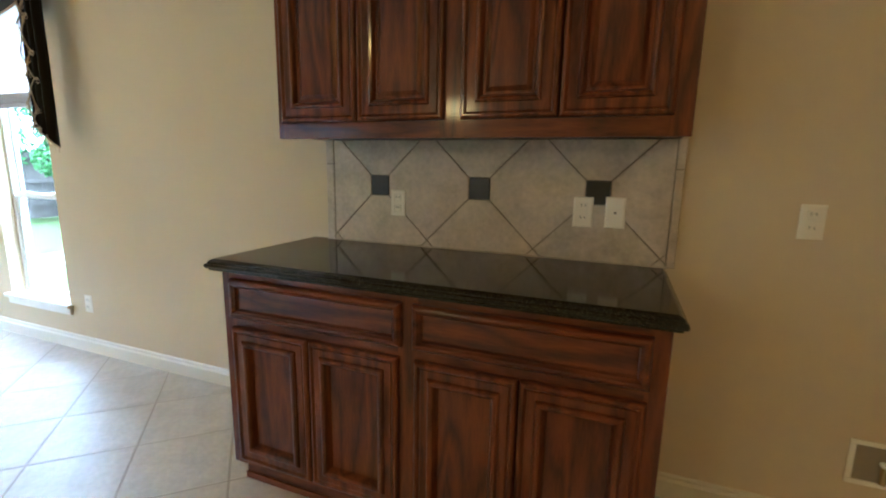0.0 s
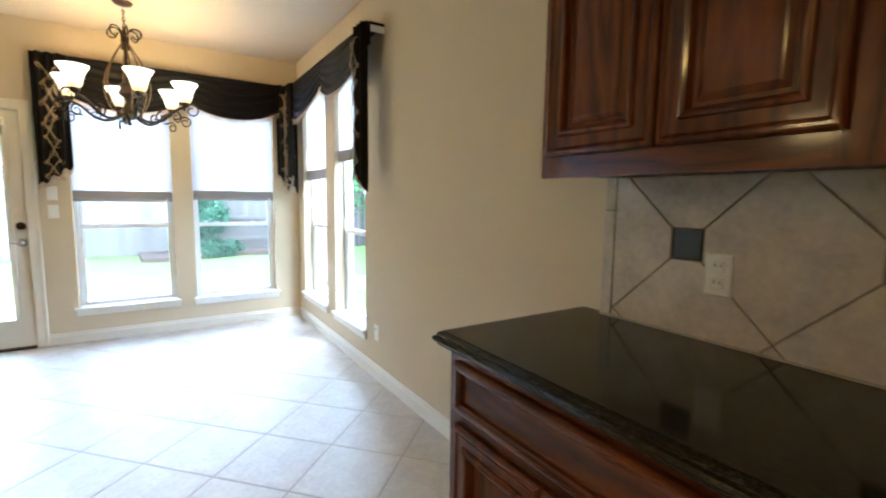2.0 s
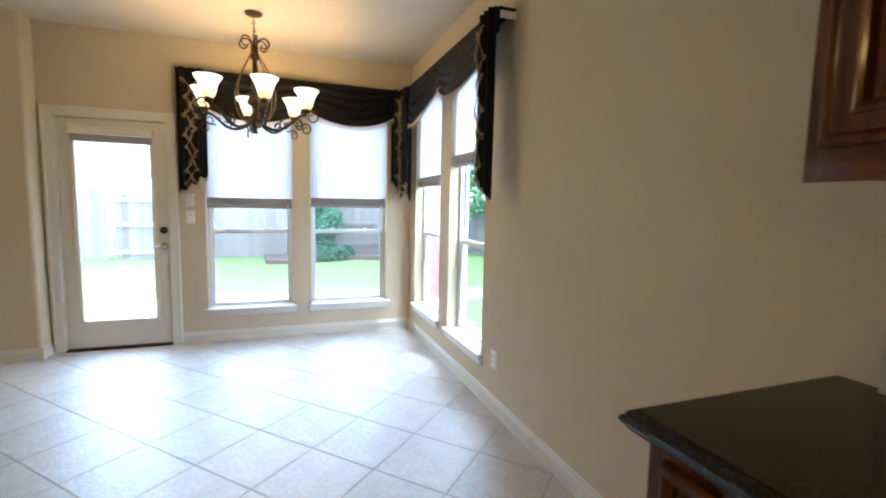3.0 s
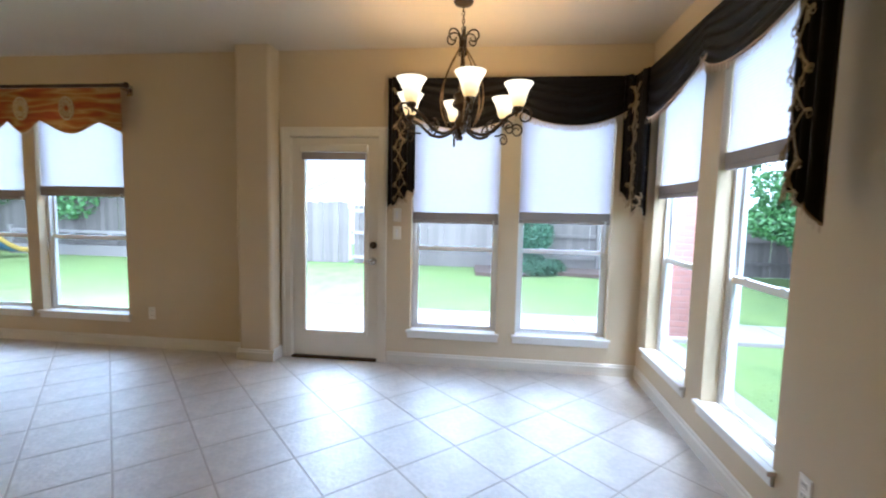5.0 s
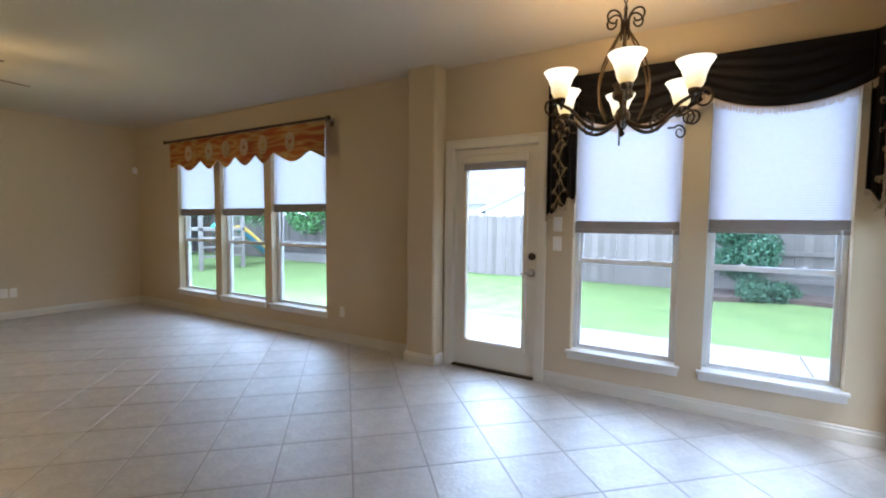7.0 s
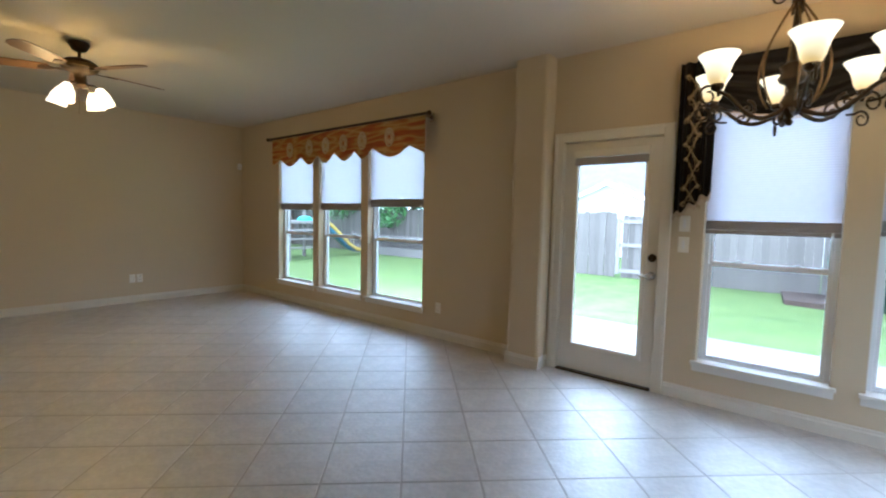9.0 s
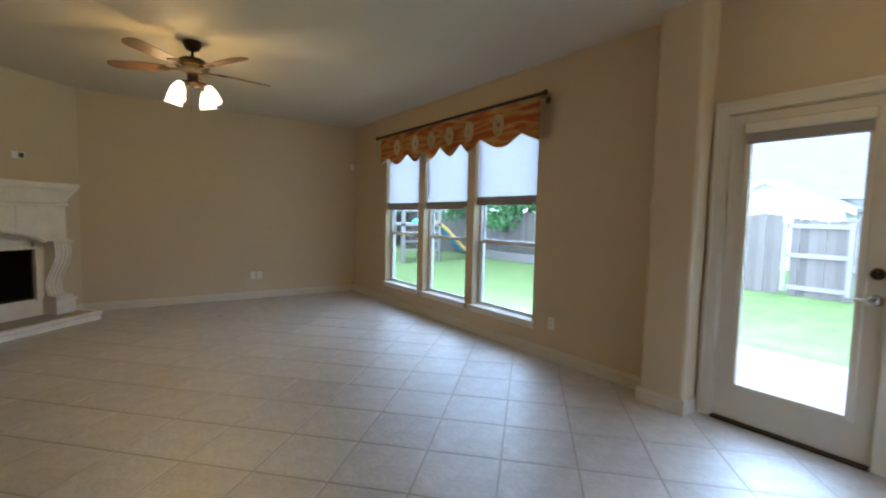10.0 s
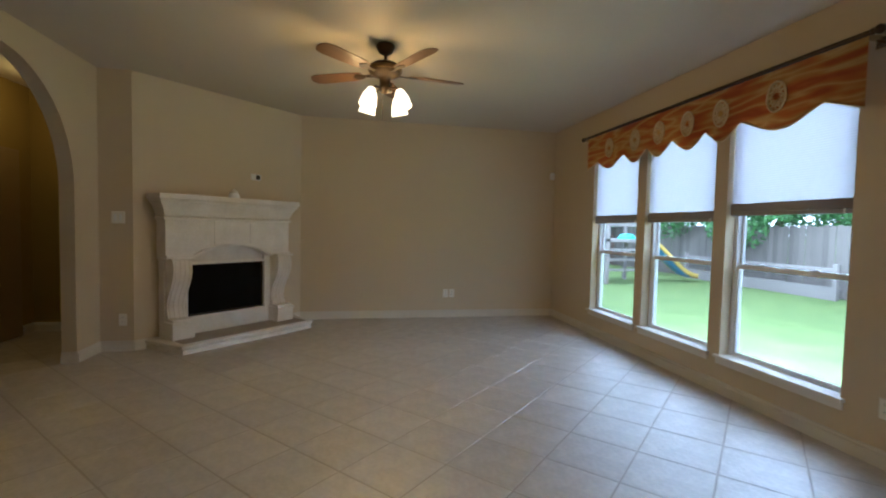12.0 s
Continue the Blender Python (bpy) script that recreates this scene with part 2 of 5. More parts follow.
M_lampglass = lamp_glass("lit_alabaster_glass", (1.0, 0.78, 0.40), 0.30)
lg = M_lampglass.node_tree
tc_, sep_, rng_, ramp_ = (lg.nodes.new("ShaderNode" + k) for k in ("TexCoord", "SeparateXYZ", "MapRange", "ValToRGB"))
rng_.inputs["From Min"].default_value, rng_.inputs["From Max"].default_value = 2.03, 2.13
ramp_.color_ramp.elements[0].color, ramp_.color_ramp.elements[1].color = (0.50, 0.28, 0.06, 1), (1.0, 0.80, 0.42, 1)
for a_, b_ in ((tc_.outputs["Object"], sep_.inputs[0]), (sep_.outputs[2], rng_.inputs[0]), (rng_.outputs[0], ramp_.inputs[0]), (ramp_.outputs[0], lg.nodes["Principled BSDF"].inputs["Emission Color"])):
    lg.links.new(a_, b_)
M_fanglass = lamp_glass("lit_frosted_glass", (1.0, 0.74, 0.38), 0.6)


def valance_mat():
    m = bpy.data.materials.new("orange_wave_print")
    m.use_nodes = True
    nt = m.node_tree
    n, link = nt.nodes, nt.links.new
    b = n["Principled BSDF"]
    b.inputs["Roughness"].default_value = 0.75
    tc, mp = n.new("ShaderNodeTexCoord"), n.new("ShaderNodeMapping")
    mp.inputs["Scale"].default_value = (1, 1.0, 5.0)
    link(tc.outputs["Object"], mp.inputs[0])
    no = n.new("ShaderNodeTexNoise")
    no.inputs["Scale"].default_value, no.inputs["Detail"].default_value = 2.2, 1.5
    link(mp.outputs[0], no.inputs[0])
    k = n.new("ShaderNodeMath")
    k.operation = "MULTIPLY"
    k.inputs[1].default_value = 6
    link(no.outputs[0], k.inputs[0])
    w = n.new("ShaderNodeMath")
    w.operation = "PINGPONG"
    w.inputs[1].default_value = 1
    link(k.outputs[0], w.inputs[0])
    r = n.new("ShaderNodeValToRGB")
    e = r.color_ramp.elements
    e[0].position, e[0].color = 0.0, (0.36, 0.085, 0.018, 1)
    e[1].position, e[1].color = 1.0, (0.55, 0.36, 0.11, 1)
    a = e.new(0.45)
    a.color = (0.44, 0.15, 0.025, 1)
    a = e.new(0.75)
    a.color = (0.46, 0.24, 0.05, 1)
    link(w.outputs[0], r.inputs[0])
    link(r.outputs[0], b.inputs["Base Color"])
    return m


M_valance = valance_mat()
M_medal = material("cream_medallion", (0.66, 0.58, 0.36), 0.8, vary=(0.50, 0.36, 0.15), scale=30, fine=120)


# ---- mesh helpers ----
def thing(name, at=(0, 0, 0), label="", category="", group="", kind="", rz=0.0):
    ob = new(name)
    ob.matrix_world = pose(*at, 0, 0, rz)
    return tagged(ob, label, category, group, kind)


def link_mesh(name, bm, mat, parent=None, label="", smooth=False, kind=""):
    me = bpy.data.meshes.new(name)
    bm.to_mesh(me)
    bm.free()
    me.materials.append(mat)
    if smooth:
        me.shade_smooth()
    ob = new(name, me)
    ob.parent = parent
    return tagged(ob, label, kind=kind)


def part(name, bm, mat, parent, label="", smooth=False):
    return link_mesh(name, bm, mat, parent, label, smooth)


def box(bm, x0, x1, y0, y1, z0, z1, bevel=0.0):
    v = [bm.verts.new((x, y, z)) for z in (z0, z1) for y in (y0, y1) for x in (x0, x1)]
    fs = [bm.faces.new([v[i] for i in f]) for f in ((0, 2, 3, 1), (4, 5, 7, 6), (0, 1, 5, 4), (2, 6, 7, 3), (0, 4, 6, 2), (1, 3, 7, 5))]
    if bevel:
        es = list({e for f in fs for e in f.edges})
        bmesh.ops.bevel(bm, geom=es, offset=bevel, segments=2, affect="EDGES", profile=0.5)
    return bm


def boxes(*specs, bevel=0.0):
    bm = bmesh.new()
    for s in specs:
        one = bmesh.new()
        box(one, *s, bevel=bevel)
        me = bpy.data.meshes.new("tmp")
        one.to_mesh(me)
        one.free()
        bm.from_mesh(me)
        bpy.data.meshes.remove(me)
    return bm


def lathe(profile, n=24, cx=0.0, cy=0.0, bm=None):
    """Turns (radius, z) round the upright axis."""
    bm = bm or bmesh.new()
    rings = []
    for r, z in profile:
        if r < 1e-5:
            rings.append([bm.verts.new((cx, cy, z))])
        else:
            rings.append([bm.verts.new((cx + r * math.cos(2 * math.pi * i / n), cy + r * math.sin(2 * math.pi * i / n), z)) for i in range(n)])
    for a, b in zip(rings, rings[1:]):
        for i in range(n):
            j = (i + 1) % n
            f = [a[i % len(a)], a[j % len(a)], b[j % len(b)], b[i % len(b)]]
            f = list(dict.fromkeys(f))
            if len(f) > 2:
                bm.faces.new(f)
    return bm


def tube(points, r, n=8, bm=None, taper=None):
    """A round bar along points."""
    bm = bm or bmesh.new()
    pts = [Vector(p) for p in points]
    rings, side = [], None
    for i, p in enumerate(pts):
        d = (pts[min(i + 1, len(pts) - 1)] - pts[max(i - 1, 0)]).normalized()
        if side is None:
            side = d.cross(Vector((0, 0, 1)) if abs(d.z) < 0.9 else Vector((1, 0, 0))).normalized()
        side = (side - d * side.dot(d)).normalized()
        up = side.cross(d)
        rr = r * (taper[0] + (taper[1] - taper[0]) * i / (len(pts) - 1)) if taper else r
        rings.append([bm.verts.new(p + rr * (side * math.cos(2 * math.pi * k / n) + up * math.sin(2 * math.pi * k / n))) for k in range(n)])
    for a, b in zip(rings, rings[1:]):
        for k in range(n):
            bm.faces.new((a[k], a[(k + 1) % n], b[(k + 1) % n], b[k]))
    bm.faces.new(rings[0][::-1])
    bm.faces.new(rings[-1])
    return bm


def prism(bm, poly, axis, a, b):
    """Extrudes a polygon of two coordinates along an axis from a to b."""
    def at(p, q):
        return {"x": (q, p[0], p[1]), "y": (p[0], q, p[1]), "z": (p[0], p[1], q)}[axis]
    lo, hi = [bm.verts.new(at(p, a)) for p in poly], [bm.verts.new(at(p, b)) for p in poly]
    bm.faces.new(lo[::-1])
    bm.faces.new(hi)
    for i in range(len(poly)):
        j = (i + 1) % len(poly)
        bm.faces.new((lo[i], lo[j], hi[j], hi[i]))
    bmesh.ops.recalc_face_normals(bm, faces=bm.faces)
    return bm


def framed(w, h, rings, depth):
    """A moulded panel facing -y: rings of (inset, height out of the face), from the rim to the middle; the back at y = 0."""
    bm = bmesh.new()
    loops = [[bm.verts.new((x, 0, z)) for x, z in ((0, 0), (w, 0), (w, h), (0, h))]]
    for inset, out in rings:
        loops.append([bm.verts.new((x, -depth - out, z)) for x, z in ((inset, inset), (w - inset, inset), (w - inset, h - inset), (inset, h - inset))])
    for a, b in zip(loops, loops[1:]):
        for i in range(4):
            j = (i + 1) % 4
            bm.faces.new((a[i], a[j], b[j], b[i]))
    bm.faces.new(loops[-1])
    bm.faces.new(loops[0][::-1])
    bmesh.ops.recalc_face_normals(bm, faces=bm.faces)
    return bm


def clip_poly(poly, keep):
    """Cuts a polygon by a half plane (a, b, c): a * x + b * y <= c."""
    a, b, c = keep
    out = []
    for i in range(len(poly)):
        p, q = poly[i], poly[(i + 1) % len(poly)]
        dp, dq = a * p[0] + b * p[1] - c, a * q[0] + b * q[1] - c
        if dp <= 0:
            out.append(p)
        if dp * dq < 0:
            k = dp / (dp - dq)
            out.append((p[0] + k * (q[0] - p[0]), p[1] + k * (q[1] - p[1])))
    return out


def clip_rect(poly, x0, x1, y0, y1):
    for keep in ((1, 0, x1), (-1, 0, -x0), (0, 1, y1), (0, -1, -y0)):
        poly = clip_poly(poly, keep) if len(poly) > 2 else []
    area = abs(sum(p[0] * q[1] - q[0] * p[1] for p, q in zip(poly, poly[1:] + poly[:1]))) / 2 if len(poly) > 2 else 0
    return poly if area > 2e-4 else []


def shrink(poly, d):
    """Moves the sides of a convex, counter-clockwise polygon inwards."""
    out = list(poly)
    for p, q in zip(poly, poly[1:] + poly[:1]):
        ex, ey = q[0] - p[0], q[1] - p[1]
        k = math.hypot(ex, ey)
        if k < 1e-6:
            continue
        nx, ny = ey / k, -ex / k
        out = clip_poly(out, (nx, ny, nx * p[0] + ny * p[1] - d))
        if len(out) < 3:
            return []
    return out


def clean(poly):
    out = []
    for p in poly:
        if not out or math.dist(p, out[-1]) > 1e-4:
            out.append(p)
    if len(out) > 1 and math.dist(out[0], out[-1]) < 1e-4:
        out.pop()
    return out


def slab_piece(bm, poly, to, z0, z1, edge):
    """A tile with a worn edge: poly in its plane, to(x, y, height) its place."""
    poly = clean(poly)
    inner = clean(shrink(poly, edge))
    if len(poly) < 3 or len(inner) != len(poly):
        inner = None
    if len(poly) < 3:
        return
    lo = [bm.verts.new(to(*p, z0)) for p in poly]
    mid = [bm.verts.new(to(*p, z1 - (edge if inner else 0))) for p in poly]
    n = len(poly)
    for i in range(n):
        bm.faces.new((lo[i], lo[(i + 1) % n], mid[(i + 1) % n], mid[i]))
    if inner:
        top = [bm.verts.new(to(*p, z1)) for p in inner]
        for i in range(n):
            bm.faces.new((mid[i], mid[(i + 1) % n], top[(i + 1) % n], top[i]))
        bm.faces.new(top)
    else:
        bm.faces.new(mid)


# ---- the plan ----
XW, YN, YS, CEIL = -4.72, 3.337, -5.43, 2.718
XE, TW = 3.3, 0.16
WIN_LOW, WIN_TOP = 0.30, 2.36
WEST = [(1.405, 2.16), (2.325, 3.085)]
LIVING = [(-4.30, -3.41), (-3.275, -2.38), (-2.25, -1.325)]
NORTH = [(-4.51, -3.76), (-3.53, -2.85)]
DOOR = (0.315, 1.105, 1.98)
ARCH_X, ARCH = 0.60, (-3.66, -1.92)
DIAG_A, DIAG_B = (-1.10, -5.43), (0.30, -4.03)


def wall_x(name, x0, x1, y0, y1, holes, mat=M_wall):
    """A wall that runs along y, with holes (y0, y1, z0, z1)."""
    bm = bmesh.new()
    ys = sorted({y0, y1, *[v for h in holes for v in h[:2]]})
    specs = []
    for a, b in zip(ys, ys[1:]):
        h = next((h for h in holes if h[0] <= a + 1e-6 and h[1] >= b - 1e-6), None)
        if h is None:
            specs.append((x0, x1, a, b, 0.0, CEIL))
        else:
            if h[2] > 0:
                specs.append((x0, x1, a, b, 0.0, h[2]))
            specs.append((x0, x1, a, b, h[3], CEIL))
    for s in specs:
        box(bm, *s)
    bmesh.ops.remove_doubles(bm, verts=bm.verts, dist=1e-5)
    return link_mesh(name, bm, mat, kind="structure")


wall_x("wall_west", XW - TW, XW, YS - TW, YN + TW, [(a, b, WIN_LOW, WIN_TOP) for a, b in LIVING + WEST] + [(DOOR[0] - 0.02, DOOR[1] + 0.02, 0, DOOR[2] + 0.02)])
wn_ = wall_x("wall_north", 0, TW, -(XE + TW), -XW, [(-b, -a, WIN_LOW, WIN_TOP) for a, b in NORTH])
wn_.matrix_world = pose(0, YN, 0, 0, 0, 90)
ws_ = link_mesh("wall_south", boxes((XW, 2.1, YS - TW, YS, 0, CEIL)), M_wall, kind="structure")
link_mesh("wall_east", boxes((XE, XE + TW, -1.70, YN, 0, CEIL)), M_wall, kind="structure")
link_mesh("wall_kitchen_south", boxes((ARCH_X + 0.12, XE + TW, -1.86, -1.70, 0, CEIL)), M_wall, kind="structure")

bm = bmesh.new()
d = 0.10
prism(bm, [DIAG_A, DIAG_B, (DIAG_B[0] + 0.08, DIAG_B[1] - 0.20), (DIAG_A[0] + 0.3, DIAG_A[1] - 0.02)], "z", 0, CEIL)
link_mesh("wall_fireplace", bm, M_wall, kind="structure")
link_mesh("wall_by_arch", boxes((DIAG_B[0] + 0.002, ARCH_X + 0.12, DIAG_B[1] - 0.15, DIAG_B[1], 0, CEIL)), M_wall, kind="structure")

# the arched wall
bm = bmesh.new()
ya, yb = ARCH
yc, hw = (ya + yb) / 2, (yb - ya) / 2
pts = [(ya, 0)] + [(yc - hw * math.cos(math.pi * i / 28), 1.56 + 0.95 * math.sin(math.pi * i / 28)) for i in range(29)] + [(yb, 0)]
low = DIAG_B[1] + 0.002
for (p, q) in zip(pts[1:-1], pts[2:-1]):
    prism(bm, [p, q, (q[0], CEIL), (p[0], CEIL)], "x", ARCH_X, ARCH_X + 0.12)
box(bm, ARCH_X, ARCH_X + 0.12, low, ya, 0, CEIL)
box(bm, ARCH_X, ARCH_X + 0.12, yb, -1.70, 0, CEIL)
bmesh.ops.remove_doubles(bm, verts=bm.verts, dist=1e-5)
link_mesh("wall_arch", bm, M_wall, kind="structure")

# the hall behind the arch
# Last box is an added panel behind the door, blocking daylight at its gaps.
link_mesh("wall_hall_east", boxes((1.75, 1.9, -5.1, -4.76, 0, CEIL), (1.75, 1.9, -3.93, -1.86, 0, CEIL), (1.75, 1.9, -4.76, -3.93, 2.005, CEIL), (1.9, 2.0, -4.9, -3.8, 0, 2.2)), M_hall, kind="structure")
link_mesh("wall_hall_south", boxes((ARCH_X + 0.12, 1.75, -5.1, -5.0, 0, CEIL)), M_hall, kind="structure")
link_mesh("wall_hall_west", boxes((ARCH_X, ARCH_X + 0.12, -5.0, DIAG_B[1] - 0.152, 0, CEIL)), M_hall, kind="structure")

link_mesh("ceiling", boxes((XW - TW, XE + TW, YS - TW, YN + TW, CEIL, CEIL + 0.12)), M_ceil, kind="structure")
floor = link_mesh("floor", boxes((XW - TW, XE + TW, YS - TW, YN + TW, -0.10, -0.0016)), M_grout, kind="structure")

# the pillar with rounded corners
bm = bmesh.new()
r, (px, p0, p1) = 0.03, (-4.55, -0.105, 0.208)
poly = [(XW, p0)] + [(px - r + r * math.sin(a), p0 + r - r * math.cos(a)) for a in np.linspace(0, math.pi / 2, 6)]
poly += [(px - r + r * math.cos(a), p1 - r + r * math.sin(a)) for a in np.linspace(0, math.pi / 2, 6)] + [(XW, p1)]
prism(bm, poly, "z", 0, CEIL)
link_mesh("pillar", bm, M_wall, kind="structure")


# ---- baseboards ----
def baseboard(a, b, h=0.10, t=0.016):
    """A moulded board along the floor from a to b; the room is on its left."""
    a, b = Vector((*a, 0)), Vector((*b, 0))
    d = (b - a).normalized()
    n = Vector((-d.y, d.x, 0))
    bm = bmesh.new()
    prof = [(0, 0), (t, 0), (t, h * 0.72), (t * 0.55, h * 0.82), (t * 0.5, h * 0.93), (0.003, h), (0, h)]
    ends = [[bm.verts.new(p + n * u + Vector((0, 0, z))) for u, z in prof] for p in (a, b)]
    for i in range(len(prof)):
        j = (i + 1) % len(prof)
        bm.faces.new((ends[0][i], ends[0][j], ends[1][j], ends[1][i]))
    bm.faces.new(ends[0][::-1])
    bm.faces.new(ends[1])
    bmesh.ops.recalc_face_normals(bm, faces=bm.faces)
    return link_mesh("baseboard", bm, M_base, kind="structure")


for a, b in (((XW, p0), (XW, YS)), ((XW, YS), DIAG_A), (DIAG_A, DIAG_B), (DIAG_B, (ARCH_X, DIAG_B[1])), ((ARCH_X, DIAG_B[1]), (ARCH_X, ya)),
             ((ARCH_X, yb), (ARCH_X, -1.70)), ((ARCH_X + 0.12, -1.70), (XE, -1.70)), ((XE, -1.70), (XE, YN)), ((XE, YN), (0.80, YN)), ((-0.76, YN), (XW, YN)),
             ((XW, YN), (XW, 1.195)), ((XW, 0.205), (XW, p1)), ((XW, p1), (px, p1)), ((px, p1 + 0.016), (px, p0 - 0.016)), ((px, p0), (XW, p0)),
             ((ARCH_X, ya), (ARCH_X + 0.12, ya)), ((1.75, -3.87), (1.75, -1.86)), ((ARCH_X + 0.12, -5.0), (1.75, -5.0)), ((1.75, -5.0), (1.75, -4.82))):
    baseboard(a, b)


# ---- windows ----
def window(name, w, shade_low, label):
    """A single-hung window with sill, half screen and cellular shade: x across, -y into the room, the wall's face at y = 0."""
    root = thing(name, label=label, category="window", kind="structure")
    z0, z1, y0 = WIN_LOW, WIN_TOP, 0.085
    f = 0.030
    part("window_frame", boxes((0, f, y0, y0 + 0.07, z0, z1), (w - f, w, y0, y0 + 0.07, z0, z1), (f, w - f, y0, y0 + 0.07, z0, z0 + 0.018), (f, w - f, y0, y0 + 0.07, z1 - f, z1), bevel=0.003), M_vinyl, root)
    mid = 1.03
    s = 0.022
    part("lower_sash", boxes((f, f + s, y0 + 0.008, y0 + 0.03, z0 + 0.02, mid), (w - f - s, w - f, y0 + 0.008, y0 + 0.03, z0 + 0.02, mid), (f + s, w - f - s, y0 + 0.008, y0 + 0.03, z0 + 0.02, z0 + 0.042), (f + s, w - f - s, y0 + 0.004, y0 + 0.034, mid - 0.02, mid + 0.018), bevel=0.003), M_vinyl, root)
    part("upper_sash", boxes((f, f + s, y0 + 0.036, y0 + 0.06, mid, z1 - f), (w - f - s, w - f, y0 + 0.036, y0 + 0.06, mid, z1 - f), (f + s, w - f - s, y0 + 0.036, y0 + 0.06, mid - 0.02, mid + 0.012), bevel=0.003), M_vinyl, root)
    for k in (0.28, 0.72):
        part("sash_lock", boxes((w * k - 0.022, w * k + 0.022, y0 + 0.002, y0 + 0.02, mid + 0.0185, mid + 0.024), (w * k - 0.008, w * k + 0.018, y0 - 0.004, y0 + 0.006, mid + 0.0245, mid + 0.030), bevel=0.002), M_vinyl, root)
    for nm, a, b, y in (("pane", z0 + 0.042, mid - 0.02, y0 + 0.018), ("pane", mid + 0.012, z1 - f, y0 + 0.048)):
        p = part(nm, boxes((f + s, w - f - s, y, y + 0.004, a, b)), M_glass, root)
        p.visible_shadow = False
    bm = bmesh.new()
    v = [bm.verts.new(c) for c in ((f + 0.005, y0 + 0.062, z0 + 0.018), (w - f - 0.005, y0 + 0.062, z0 + 0.018), (w - f - 0.005, y0 + 0.062, mid), (f + 0.005, y0 + 0.062, mid))]
    bm.faces.new(v)
    sc = part("insect_screen", bm, M_screen, root, "grey mesh half screen")
    sc.visible_shadow = False
    part("window_sill", boxes((-0.03, w + 0.03, -0.04, -0.001, z0 - 0.012, z0 + 0.012), (0.002, w - 0.002, -0.001, y0, z0 - 0.012, z0 + 0.012), bevel=0.004), M_white, root)
    part("apron", boxes((-0.02, w + 0.02, -0.018, -0.001, z0 - 0.062, z0 - 0.014), bevel=0.004), M_white, root)
    # the shade: folded cloth between a head rail and a bottom rail
    bm = bmesh.new()
    cells = int((z1 - 0.03 - shade_low - 0.06) / 0.016)
    prev = None
    for i in range(2 * cells + 1):
        z = shade_low + 0.06 + i * (z1 - 0.03 - shade_low - 0.06) / (2 * cells)
        y = 0.042 + (0.0005 if i % 2 else -0.0005)
        now = [bm.verts.new((0.008, y, z)), bm.verts.new((w - 0.008, y, z))]
        if prev:
            bm.faces.new((prev[0], prev[1], now[1], now[0]))
        prev = now
    sh = part("shade_cloth", bm, M_shade, root, "white pleated cellular shade drawn half down")
    part("shade_bottom_rail", boxes((0.006, w - 0.006, 0.028, 0.056, shade_low, shade_low + 0.030), bevel=0.006), M_rail, root, "taupe bottom rail")
    prof = [(0.040, shade_low + 0.031)]
    for i in range(7):
        z = shade_low + 0.031 + i * 0.009
        prof += [(0.054, z + 0.001), (0.057, z + 0.0045), (0.054, z + 0.008)]
    prof.append((0.040, shade_low + 0.031 + 7 * 0.009))
    bm = bmesh.new()
    rails = [[bm.verts.new((x, 0.084 - y, z)) for y, z in prof] for x in (0.007, w - 0.007)]
    for i in range(len(prof)):
        j = (i + 1) % len(prof)
        bm.faces.new((rails[0][i], rails[0][j], rails[1][j], rails[1][i]))
    bm.faces.new(rails[0][::-1])
    bm.faces.new(rails[1])
    bmesh.ops.recalc_face_normals(bm, faces=bm.faces)
    part("gathered_pleats", bm, M_rail, root, "gathered taupe pleats above the rail")
    part("shade_head_rail", boxes((0.004, w - 0.004, 0.02, 0.065, z1 - 0.035, z1 - 0.002), bevel=0.003), M_vinyl, root)
    tassel = boxes((w * 0.93, w * 0.93 + 0.012, 0.015, 0.027, shade_low - 0.0, shade_low + 0.03), bevel=0.003)
    part("cord_tassel", tassel, M_vinyl, root)
    return root


for y0, y1 in LIVING + WEST:
    opening_lamp(XW - 0.152, (y0 + y1) / 2, 1.86, y1 - y0 - 0.08, 0.84, 90, (140 if y0 < 0 else 112) * (y1 - y0))
for x0, x1 in NORTH:
    opening_lamp((x0 + x1) / 2, YN + 0.152, 1.92, x1 - x0 - 0.08, 0.74, 0, 15)
n = 0
for (y0, y1), low in zip(LIVING, (1.375, 1.38, 1.425)):
    n += 1
    w_ = window(f"window_{n}", y1 - y0, low, "white vinyl single-hung living room window with its shade half lowered")
    w_.matrix_world = pose(XW, y0, 0, 0, 0, 90)
for (y0, y1), low in zip(WEST, (1.252, 1.272)):
    n += 1
    w_ = window(f"window_{n}", y1 - y0, low, "white vinyl single-hung dining nook window with its shade half lowered")
    w_.matrix_world = pose(XW, y0, 0, 0, 0, 90)
for (x0, x1), low in zip(NORTH, (1.49, 1.62)):
    n += 1
    w_ = window(f"window_{n}", x1 - x0, low, "white vinyl single-hung side window beside the nook corner")
    w_.matrix_world = pose(x0, YN, 0, 0, 0, 0)


